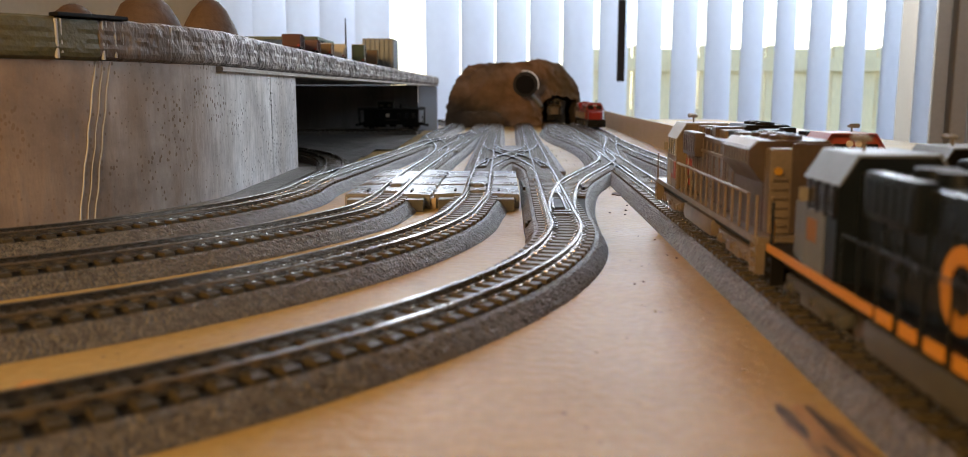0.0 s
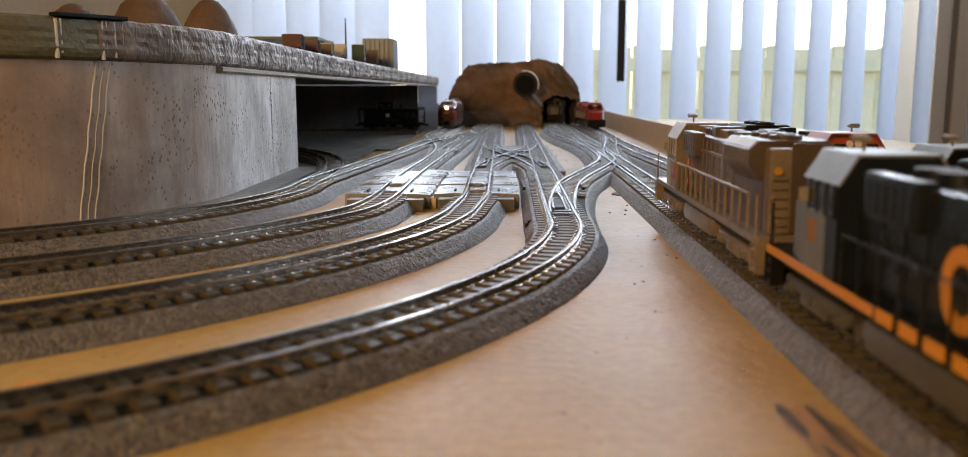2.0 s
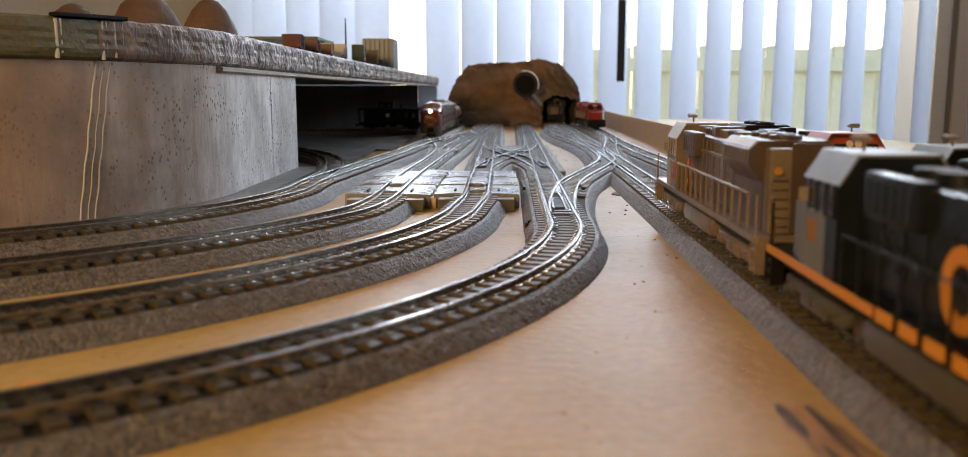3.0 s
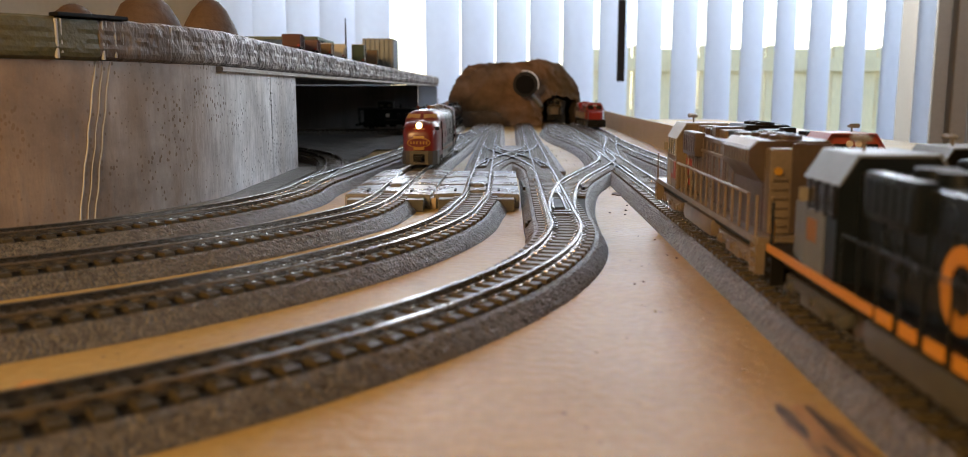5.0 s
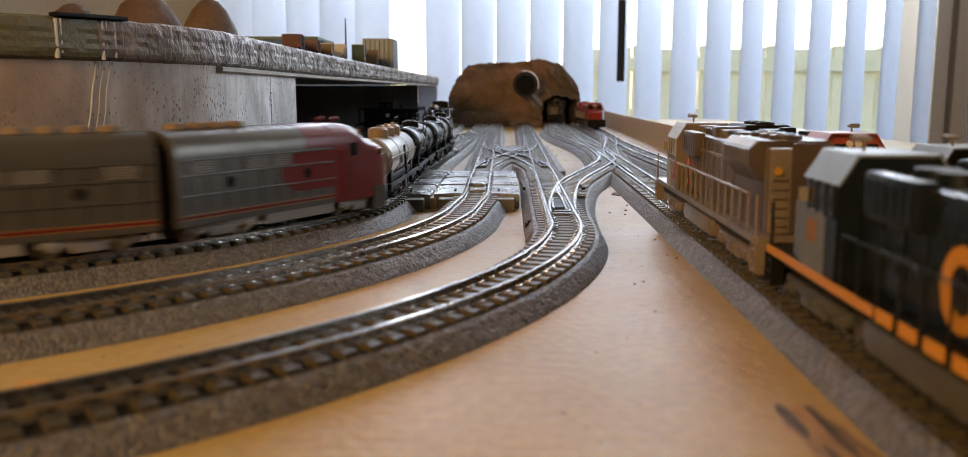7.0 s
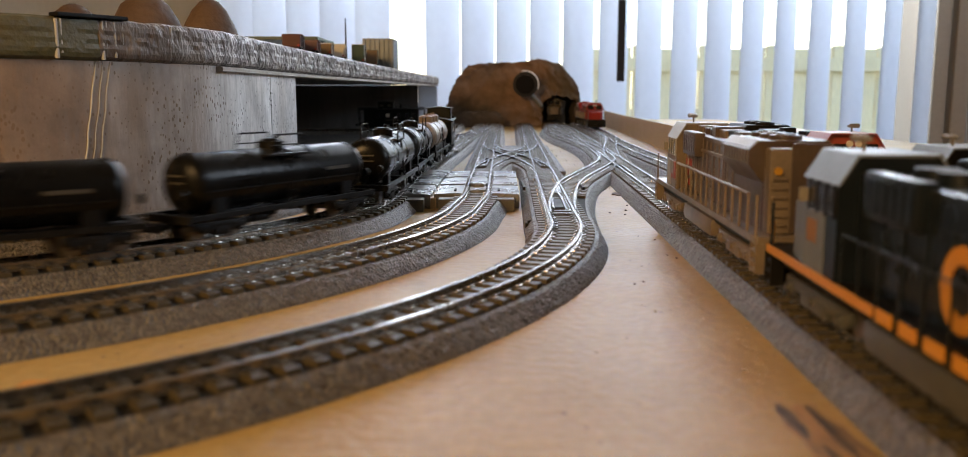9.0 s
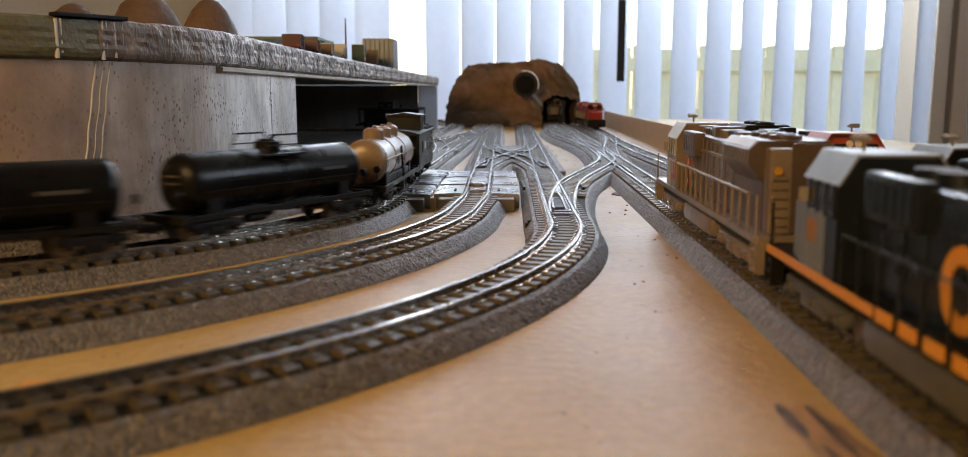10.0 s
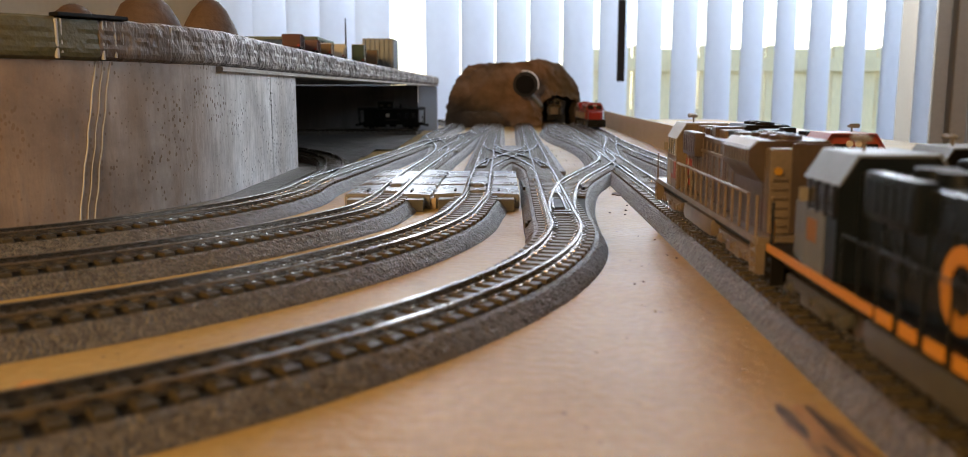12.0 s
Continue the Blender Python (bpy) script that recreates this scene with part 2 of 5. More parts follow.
PATH_H = smooth_path([(-79, 400), (-79, 440), (-84, 490), (-100, 560), (-135, 630), (-190, 690), (-300, 740)])
PATH_K = smooth_path([(-72, 950), (-130, 950), (-220, 950), (-400, 950)])

track(PATH_A, "curved grey track running along the stained wall")
track(PATH_B, "curved grey track that the freight train runs on")
track(PATH_C, "curved grey track passing over a rerailer plate")
track(PATH_D, "curved grey track beside the bare board")
track(PATH_E, "straight grey track under the parked diesel locomotives")
track(PATH_G, "straight grey siding behind the parked locomotives")
for _p, _l in ((PATH_BN, "grey track leading away towards the far tunnels"), (PATH_DE, "turnout track linking two lines"), (PATH_EF, "far turnout track towards the tunnel"), (PATH_GE, "far turnout track beside the plywood strip"), (PATH_CD, "diagonal track of a double crossover"), (PATH_DC, "diagonal track of a double crossover"), (PATH_H, "dark curved track under the raised deck"), (PATH_K, "dark track under the raised deck, holding a parked locomotive")):
    if _p is PATH_DE:
        track(_p, _l, lift=0.12, rails_from=(291, 298), ties_from=352)
    elif _p is PATH_BN:
        track(_p, _l, lift=0.12, rails_from=(600, 560), ties_from=620)
    else:
        track(_p, _l, lift=0.12)

# ---------------------------------------------------------------- setting
tagged(part("table_top", box(B(), -900, 400, -600, 1500, -18, 0, 1.0), BOARD, None, "cream painted plywood layout board"), category="table", kind="structure")
# ---------------------------------------------------------------- room and window
TRIM = material("taupe_window_trim", (0.30, 0.24, 0.18), 0.5, second=(0.25, 0.2, 0.15), scale=5, fine=120, bump=0.1, wear=0.25)
DARKMETAL = material("dark_grey_metal", (0.03, 0.03, 0.036), 0.5, 0.0, spec=0.2, scale=30, fine=400, bump=0.1, wear=0.3)
# No sun lamp reaches the fence; its sunlight is put into the colour.
FENCE = material("sunlit_wooden_fence", (0.80, 0.68, 0.42), 0.8, second=(0.66, 0.54, 0.32), scale=4, fine=40, bump=0.3, wear=0.4, stretch=(3, 3, 0.4))
LAWN = material("pale_dry_ground", (0.30, 0.30, 0.22), 0.9, second=(0.2, 0.22, 0.12), scale=3, fine=40, bump=0.3, wear=0.5)
PALEWALL = material("white_wall_paint", (0.72, 0.71, 0.69), 0.7, second=(0.66, 0.65, 0.63), scale=3, fine=100, bump=0.1, wear=0.15)


def room():
    # The east wall's opening is invented, only for the side fill light.
    for n, b_, mat in (("floor", (-2500, 2500, -2500, 2400, -900, -850), TRIM), ("ceiling", (-2500, 2500, -2500, 2400, 1500, 1550), WALL), ("wall_south", (-2500, 2500, -2550, -2500, -850, 1500), WALL),
                       ("wall_west", (-2550, -2500, -2500, 2400, -850, 1500), WALL), ("wall_east_near", (2500, 2550, -2500, 0, -850, 1500), WALL), ("wall_east_far", (2500, 2550, 1100, 2400, -850, 1500), WALL), ("wall_east_below", (2500, 2550, 0, 1100, -850, 600), WALL), ("wall_east_above", (2500, 2550, 0, 1100, 1400, 1500), WALL),
                       ("wall_north_left", (-2500, -640, 2300, 2400, -850, 1500), PALEWALL), ("wall_north_right", (1330, 2500, 2300, 2400, -850, 1500), TRIM), ("wall_north_below", (-640, 1330, 2300, 2400, -850, -300), PALEWALL), ("wall_north_above", (-640, 1330, 2300, 2400, 1350, 1500), PALEWALL)):
        tagged(part(n, box(B(), *b_), mat, None, "plain painted " + n.split("_")[0]), category=n.split("_")[0], kind="structure")
    w = thing("window_1", "wide window behind the blind with taupe frame", "window", kind="structure")
    for x0, x1 in ((1050, 1085), (1110, 1150), (1200, 1330)):
        part("window_frame", box(B(), x0, x1, 2080 + (x0 - 1050) * 0.4, 2295, -300, 1350, 4), TRIM, w)
    part("window_frame", box(B(), -640, -575, 2060, 2295, -300, 1350, 4), PALEWALL, w, "white painted frame")
    tagged(part("outdoor_ground", box(B(), -30000, 30000, 2500, 60000, -1200, -1100), LAWN, None, "pale dry ground outside the window"), category="ground", kind="structure")
    f = thing("garden_fence", "pale yellow board fence outside the window", "fence")
    for k in range(26):
        part("board", box(B(), 700 + 150 * k, 842 + 150 * k, 6000, 6030, -1100, 330 + 12 * (k % 3), 3), FENCE, f)
    for z in (-300, 180):
        part("rail", box(B(), 690, 4600, 5960, 5999, z, z + 90, 3), FENCE, f)


room()


def blinds():
    t = thing("vertical_blind", "white vertical blind with partly open slats", "blind")
    part("head_rail", box(B(), -560, 1060, 1970, 2030, 1262, 1310, 4), WHITE, t, "white head rail")
    x, k = -550, 0
    while x < 1030:
        turn = 33 + 3 * math.sin(k * 1.7) + 6 * min(1.0, max(0.0, x / 600))
        if -240 < x < -155:
            x, k = x + 77, k + 1
            continue
        bm = B()
        prof = [(-44 + 88 * i / 8, 7 * math.cos(math.pi * (i / 8 - 0.5))) for i in range(9)]
        ring = [(a, b + 0.5) for a, b in prof] + [(a, b - 0.5) for a, b in prof[::-1]]
        loft(bm, [[(a, b, -250) for a, b in ring], [(a, b, 1258) for a, b in ring]])
        bmesh.ops.transform(bm, matrix=pose(x * MM, 2.0, 0, 0.25 * math.sin(k * 3.1), 0, turn), verts=bm.verts)
        part("slat", bm, WHITE, t, smooth=True)
        x += 77 + 3 * math.sin(k * 5.3)
        k += 1
    tagged(part("blind_wand", box(B(), 284, 300, 1900, 1908, 68, 238, 2), DARKMETAL, t, "dark grey wand weight"))
    part("wand_cord", rod(B(), (292, 1904, 238), (292, 1904, 1262), 1.2, n=6), WHITE, t)


blinds()

# ---------------------------------------------------------------- raised deck
PIT = material("pitted_grey_wall", (0.80, 0.79, 0.79), 0.40, second=(0.50, 0.44, 0.39), scale=24, fine=380, bump=0.6, wear=0.8, stretch=(1, 1, 0.22), depth=0.0009)


def add_pits(m, scale, size, colour):
    """Small dark pits sunk into a surface."""
    nt = m.node_tree
    b = nt.nodes["Principled BSDF"]
    co = nt.nodes.new("ShaderNodeTexCoord")
    vo = nt.nodes.new("ShaderNodeTexVoronoi")
    vo.inputs["Scale"].default_value, vo.inputs["Randomness"].default_value = scale, 1.0
    no = nt.nodes.new("ShaderNodeTexNoise")
    no.inputs["Scale"].default_value = scale * 0.11
    mp = nt.nodes.new("ShaderNodeMapping")
    mp.inputs["Scale"].default_value = (1, 1, 0.65)
    nt.links.new(co.outputs["Object"], mp.inputs[0])
    nt.links.new(mp.outputs[0], vo.inputs["Vector"]), nt.links.new(co.outputs["Object"], no.inputs["Vector"])
    th = nt.nodes.new("ShaderNodeMapRange")
    th.inputs["From Min"].default_value, th.inputs["From Max"].default_value = 0.27, 0.64
    th.inputs["To Min"].default_value, th.inputs["To Max"].default_value = 0.0, size
    nt.links.new(no.outputs["Fac"], th.inputs["Value"])
    lt = nt.nodes.new("ShaderNodeMath")
    lt.operation = "LESS_THAN"
    nt.links.new(vo.outputs["Distance"], lt.inputs[0]), nt.links.new(th.outputs[0], lt.inputs[1])
    mx = nt.nodes.new("ShaderNodeMix")
    mx.data_type = "RGBA"
    mx.inputs["B"].default_value = (*colour, 1)
    old = b.inputs["Base Color"].links[0].from_socket
    nt.links.new(old, mx.inputs["A"]), nt.links.new(lt.outputs[0], mx.inputs["Factor"]), nt.links.new(mx.outputs["Result"], b.inputs["Base Color"])




def brown_shade_wash(m, y0, y1, colour):
    """A brown stain that also paints shade over one end of a surface, with a ragged border."""
    nt = m.node_tree
    b = nt.nodes["Principled BSDF"]
    co = nt.nodes.new("ShaderNodeTexCoord")
    xyz = nt.nodes.new("ShaderNodeSeparateXYZ")
    no = nt.nodes.new("ShaderNodeTexNoise")
    no.inputs["Scale"].default_value, no.inputs["Detail"].default_value = 38, 6
    mp = nt.nodes.new("ShaderNodeMapping")
    mp.inputs["Scale"].default_value = (1, 1, 0.25)
    nt.links.new(co.outputs["Object"], xyz.inputs[0]), nt.links.new(co.outputs["Object"], mp.inputs[0]), nt.links.new(mp.outputs[0], no.inputs["Vector"])
    ad = nt.nodes.new("ShaderNodeMath")
    ad.operation = "MULTIPLY_ADD"
    ad.inputs[1].default_value = 0.14
    nt.links.new(no.outputs["Fac"], ad.inputs[0]), nt.links.new(xyz.outputs["Y"], ad.inputs[2])
    mr = nt.nodes.new("ShaderNodeMapRange")
    mr.inputs["From Min"].default_value, mr.inputs["From Max"].default_value = y0 * MM + 0.07, y1 * MM + 0.07
    mr.inputs["To Min"].default_value, mr.inputs["To Max"].default_value = 0.92, 0.0
    nt.links.new(ad.outputs[0], mr.inputs["Value"])
    mx = nt.nodes.new("ShaderNodeMix")
    mx.data_type = "RGBA"
    mx.inputs["B"].default_value = (*colour, 1)
    old = b.inputs["Base Color"].links[0].from_socket
    nt.links.new(old, mx.inputs["A"]), nt.links.new(mr.outputs[0], mx.inputs["Factor"]), nt.links.new(mx.outputs["Result"], b.inputs["Base Color"])


add_pits(PIT, 560, 0.30, (0.045, 0.038, 0.034))
# stain and shade in one colour: keeps the wall's near end dark
brown_shade_wash(PIT, 305, 398, (0.255, 0.165, 0.098))


def mottle(m, scale, amount):
    """Cloudy dark stains with grain in them."""
    nt = m.node_tree
    b = nt.nodes["Principled BSDF"]
    co = nt.nodes.new("ShaderNodeTexCoord")
    no = nt.nodes.new("ShaderNodeTexNoise")
    no.inputs["Scale"].default_value, no.inputs["Detail"].default_value, no.inputs["Roughness"].default_value = scale, 9, 0.72
    nt.links.new(co.outputs["Object"], no.inputs["Vector"])
    mr = nt.nodes.new("ShaderNodeMapRange")
    mr.inputs["From Min"].default_value, mr.inputs["From Max"].default_value = 0.35, 0.65
    mr.inputs["To Min"].default_value, mr.inputs["To Max"].default_value = 1 - amount, 1 + amount * 0.6
    nt.links.new(no.outputs["Fac"], mr.inputs["Value"])
    hs = nt.nodes.new("ShaderNodeHueSaturation")
    old = b.inputs["Base Color"].links[0].from_socket
    nt.links.new(old, hs.inputs["Color"]), nt.links.new(mr.outputs[0], hs.inputs["Value"]), nt.links.new(hs.outputs["Color"], b.inputs["Base Color"])


mottle(PIT, 32, 0.32)
mottle(PLANK, 60, 0.45)
mottle(BOARD, 14, 0.14)
add_pits(BOARD, 210, 0.10, (0.17, 0.10, 0.045))
DRIP = material("white_paint_drip", (0.43, 0.42, 0.41), 0.5, second=(0.32, 0.30, 0.28), scale=60, fine=600, bump=0.2, wear=0.3)
MOSS = material("olive_painted_foam", (0.095, 0.086, 0.036), 0.5, second=(0.07, 0.052, 0.028), scale=60, fine=500, bump=0.5, wear=0.5, depth=0.0008)
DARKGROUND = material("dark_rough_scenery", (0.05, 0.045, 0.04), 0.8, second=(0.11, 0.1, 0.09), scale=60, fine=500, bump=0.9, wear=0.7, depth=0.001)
GREYPANEL = material("grey_back_panel", (0.20, 0.197, 0.19), 0.6, second=(0.1, 0.1, 0.1), scale=20, fine=300, bump=0.3, wear=0.6, stretch=(3, 1, 0.4))

EDGE = smooth_path(arc(-249, 384, 143.4, -118, -4, 16) + [(-105.8, 400), (-106, 455), (-105, 515), (-99, 605), (-87, 745), (-71, 925), (-56, 1092)], 1.6)


def sink(y, z):
    """The deck thins and dips a little towards its far end."""
    k = min(1.0, max(0.0, (y - 511) / 581))
    return z - k * (2.6 + 4.3 * (z - 57.2) / 14.2)


def wobble(x, y, z, s, amp):
    return amp * noise.noise(Vector((x, y, z)) * s)


def rough_strip(path, prof, amp, s, stretch=0.35):
    bm, rings = B(), []
    P = [Vector((*p, 0)) for p in path]
    for i, p in enumerate(P):
        d = (P[min(i + 1, len(P) - 1)] - P[max(i - 1, 0)]).normalized()
        side = Vector((d.y, -d.x, 0))
        ring = []
        for j, (o, z) in enumerate(prof):
            k = amp * (noise.noise(Vector((p.x, p.y, z * stretch * 4)) * s) + 0.7 * noise.noise(Vector((p.x, p.y, z * stretch * 8)) * s * 3.1))
            dz = 0.45 * amp * noise.noise(Vector((p.y, p.x, z)) * s * 1.7)
            if j in (0, len(prof) - 1):
                k = dz = 0
            ring.append(bm.verts.new((p + side * (o + k) + Vector((0, 0, sink(p.y, z + dz)))) * MM))
        rings.append(ring)
    for a, b in zip(rings, rings[1:]):
        for j in range(len(prof)):
            bm.faces.new((a[j], a[(j + 1) % len(prof)], b[(j + 1) % len(prof)], b[j]))
    bm.faces.new(rings[0]), bm.faces.new(rings[-1][::-1])
    return bm


def deck():
    t = thing("raised_deck", "weathered grey deck with a chipped foam edge above the tracks", "deck")
    prof = [(-9, 71.0), (-5, 71.6), (-2, 71.4), (-0.4, 70.6), (0.1, 69.2), (0.3, 67.6), (0.1, 66.0), (0.3, 64.4), (0.2, 62.8), (0.4, 61.2), (0.2, 59.8), (-0.3, 58.4), (-2, 57.4), (-9, 57.2)]
    turn1 = next(i for i, p in enumerate(EDGE) if p[1] > 304)
    turn2 = next(i for i, p in enumerate(EDGE) if p[1] > 350)
    part("foam_edge", rough_strip(EDGE[:turn1], prof, 0.3, 0.09), MOSS, t, "olive painted edge with white drips")
    part("foam_edge", rough_strip(EDGE[turn1 - 1:turn2], prof, 0.8, 0.11, 0.3), DARKPLANK, t, "dark brown stained foam edge")
    part("foam_edge", rough_strip(EDGE[turn2 - 1:], prof, 0.8, 0.2, 0.25), PLANK, t, "chipped grey-brown foam edge")
    part("lower_layer", rough_strip(EDGE[turn2 + 8:], [(-9, 57.1), (-0.6, 57.1), (0.5, 56.6), (0.5, 55.3), (-0.4, 54.9), (-9, 54.9)], 0.3, 0.12), CONCRETE, t, "thin grey under-layer")
    inner = [(x - 8.5, y + (0 if y > 380 else 5)) for x, y in EDGE[::12]] + [(EDGE[-1][0] - 8.5, EDGE[-1][1])]
    ring = inner + [(-900, 1092), (-900, inner[0][1])]
    part("deck_board", loft(B(), [[(x, y, sink(y, 57.4)) for x, y in ring], [(x, y, sink(y, 70.9)) for x, y in ring]]), PLANK, t)
    # paint drips on the edge
    for py, w, low in ((291.5, 0.8, 57.8), (293.2, 0.5, 59.5), (304.5, 0.7, 57.6), (306.3, 0.35, 61), (309, 0.5, 58.5), (311, 0.3, 63), (331, 0.4, 59)):
        px, qy = min(EDGE[:turn2], key=lambda p: abs(p[1] - py))
        part("paint_drip", rod(B(), (px - 0.25, qy, low), (px - 0.15, qy, 70.6), w, w * 0.7, n=10), DRIP, t, "white paint drip", smooth=True)


deck()


def deck_wall():
    t = thing("deck_wall", "curved grey wall with brown stains and painted-in shade under the deck", "wall")
    path = arc(-249, 384, 141, -115, 0, 60) + [(-108.6, 400 + 5 * k) for k in range(0, 11)]
    bm, rings = B(), []
    for i, (x, y) in enumerate(path):
        rings.append([((x + 249) * q * 1.0 - 249 if y < 384 else x - (1 - q) * 141, (y - 384) * q + 384 if y < 384 else y, z) for q, z in ((0.9, 0), (1.0, 0), (1.0, 12), (1.0, 24), (1.0, 36), (1.0, 48), (1.0, 57.3), (0.9, 57.3))])
    for r in rings:
        for k in range(1, 7):
            x, y, z = r[k]
            d = wobble(x, y, z * 0.3, 0.035, 1.1) + wobble(x, y, z * 0.5, 0.15, 0.3)
            r[k] = (x + d, y, z)
    part("wall_skin", loft(bm, rings), PIT, t, smooth=True)
    part("end_block", box(B(), -123, -108.2, 451.4, 511, 0, 57.2, 0.8), PIT, t, "pale grey end block")
    # long paint runs
    for a, w0 in ((-34.4, 0.62), (-32.2, 0.5), (-33.3, 0.28)):
        bm, rg = B(), []
        for k in range(22):
            z = 57 - 57 * k / 21
            aa = radians(a - 4.0 * k / 21 + 0.07 * math.sin(k * 1.3))
            nx, ny = math.cos(aa), math.sin(aa)
            bx, by = -249 + 141 * nx, 384 + 141 * ny
            bx += wobble(bx, by, z * 0.3, 0.035, 1.1) + wobble(bx, by, z * 0.5, 0.15, 0.3)
            w = w0 * (0.7 + 0.35 * abs(math.sin(k * 0.9))) / 2
            rg.append([(bx - ny * e * w + nx * q, by + nx * e * w + ny * q, z) for e, q in ((-1.1, -1), (-1, 0.2), (-0.4, 0.42), (0.4, 0.42), (1, 0.2), (1.1, -1))])
        part("paint_run", loft(bm, rg), DRIP, t, "long white paint run")
    p = thing("deck_post", "white post at the deck's far corner", "post")
    part("post", box(B(), -80, -57, 1076, 1092, 0, 54.4, 0.6), WHITE, p)
    p = thing("back_panel", "grey panel closing the space under the deck", "panel")
    for x0 in range(-880, -80, 200):
        part("panel", box(B(), x0, x0 + 199, 1082, 1090, 0, 54.4, 0.5), GREYPANEL, p)
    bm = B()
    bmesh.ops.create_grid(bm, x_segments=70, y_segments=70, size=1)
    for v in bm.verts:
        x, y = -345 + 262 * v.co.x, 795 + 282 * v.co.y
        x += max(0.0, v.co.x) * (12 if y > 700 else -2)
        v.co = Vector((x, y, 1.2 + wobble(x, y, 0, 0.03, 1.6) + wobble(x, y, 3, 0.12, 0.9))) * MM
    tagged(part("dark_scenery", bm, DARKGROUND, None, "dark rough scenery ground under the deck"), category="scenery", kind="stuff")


deck_wall()

tagged(part("ballast_strip", sweep(B(), [(x, y, 0) for x, y in arc(-249, 384, 140, -60, 0, 40) + [(-109, 400), (-109, 440), (-109, 480), (-109, 512)]], [(0, 0), (0, 3.4), (15.6, 3.9), (16.4, 0)]), GRANITE, None, "grey ballast strip between wall and track"), category="ballast", kind="structure")

# ---------------------------------------------------------------- the far end
ROCK = material("brown_plaster_rock", (0.10, 0.079, 0.062), 0.85, second=(0.28, 0.16, 0.10), scale=14, fine=120, bump=0.8, wear=0.7, depth=0.002)
DARKROCK = material("dark_plaster_rock", (0.075, 0.055, 0.04), 0.8, second=(0.12, 0.085, 0.06), scale=25, fine=150, bump=0.8, wear=0.6, depth=0.002)


def rock(name, outline, y0, y1, mat, label, cuts=3, amp=3.0, category="mountain"):
    bm = B()
    a = [bm.verts.new(Vector((x, y0, z)) * MM) for x, z in outline]
    b = [bm.verts.new(Vector((x * 0.97 + 1, y1, z * 0.94)) * MM) for x, z in outline]
    n = len(a)
    bm.faces.new(a), bm.faces.new(b[::-1])
    for i in range(n):
        bm.faces.new((a[i], b[i], b[(i + 1) % n], a[(i + 1) % n]))
    bmesh.ops.triangulate(bm, faces=bm.faces[:])
    for _ in range(cuts):
        bmesh.ops.subdivide_edges(bm, edges=bm.edges[:], cuts=1, use_grid_fill=True)
        bmesh.ops.triangulate(bm, faces=bm.faces[:])
    for v in bm.verts:
        p = v.co / MM
        k = 0 if p.z < 0.5 else 1
        v.co += Vector((noise.noise(p * 0.05) * amp, noise.noise(p * 0.05 + Vector((9, 0, 0))) * amp * 1.6, noise.noise(p * 0.05 + Vector((0, 9, 0))) * amp)) * MM * k
        v.co += Vector((noise.noise(p * 0.16), noise.noise(p * 0.16 + Vector((4, 0, 0))), noise.noise(p * 0.16 + Vector((0, 4, 0))))) * MM * k * amp * 0.7
    return tagged(part(name, bm, mat, None, label, smooth=True), category=category)


rock("mountain", [(-52, 0), (-50, 28), (-44, 46), (-37, 62), (-20, 82), (10, 84), (38, 86), (80, 89), (101, 85), (118, 67), (129, 46), (126, 36), (118, 38), (108, 42), (90, 42), (80, 36), (77, 22), (76, 0)], 1192, 1330, ROCK, "brown plaster mountain with an open tunnel mouth", cuts=4, amp=3.6)
rock("rock_ledge", [(124, 0), (122, 20), (125, 37), (129, 40), (131, 20), (130, 0)], 1196, 1320, DARKROCK, "dark rock flank beside the tunnel mouth", cuts=2, amp=1.5, category="rock")
rock("dark_mound", [(-52, 0), (-50, 16), (-40, 20), (-10, 21), (12, 22), (22, 18), (27, 8), (28, 0)], 1158, 1184, DARKROCK, "low dark mound before the mountain", cuts=2, amp=1.5, category="mound")


# Added plate: blocks the bright blind behind so the tunnel mouth stays dark.
tagged(part("tunnel_light_block", box(B(), 70, 128, 1334, 1340, 0, 46, 0.5), DARKROCK, None, "dark plate added to keep window light out of the tunnel"), category="rock")


def lens_on_mountain():
    t = thing("round_lamp", "black round lamp with a pale rim on the mountain", "lamp")
    bm = B()
    rod(bm, (56, 1186, 58), (54, 1164, 56), 15, 16.5, n=28)
    part("housing", bm, DARKMETAL, t, "black housing", smooth=True)
    part("lens", rod(B(), (54, 1164.5, 56), (53.8, 1162, 55.8), 12.5, n=28), GLASS, t, "dark glass lens")
    bm = B()
    for k in range(9):
        a0, a1 = radians(-20 + 14 * k), radians(-6 + 14 * k)
        rod(bm, (54 + 16.6 * math.cos(a0), 1166, 56 + 16.6 * math.sin(a0)), (54 + 16.6 * math.cos(a1), 1166, 56 + 16.6 * math.sin(a1)), 2.0, n=8)
    part("rim", bm, PALEWALL, t, "pale grey rim", smooth=True)
    part("bracket", rod(B(), (62, 1175, 44), (76, 1180, 28), 3.2, n=10), GREYPANEL, t, "grey bracket")


GLASS = material("dark_lens_glass", (0.008, 0.008, 0.012), 0.5, spec=0.08, second=(0.02, 0.016, 0.03), scale=40, fine=300, bump=0.0, wear=0.1)
lens_on_mountain()


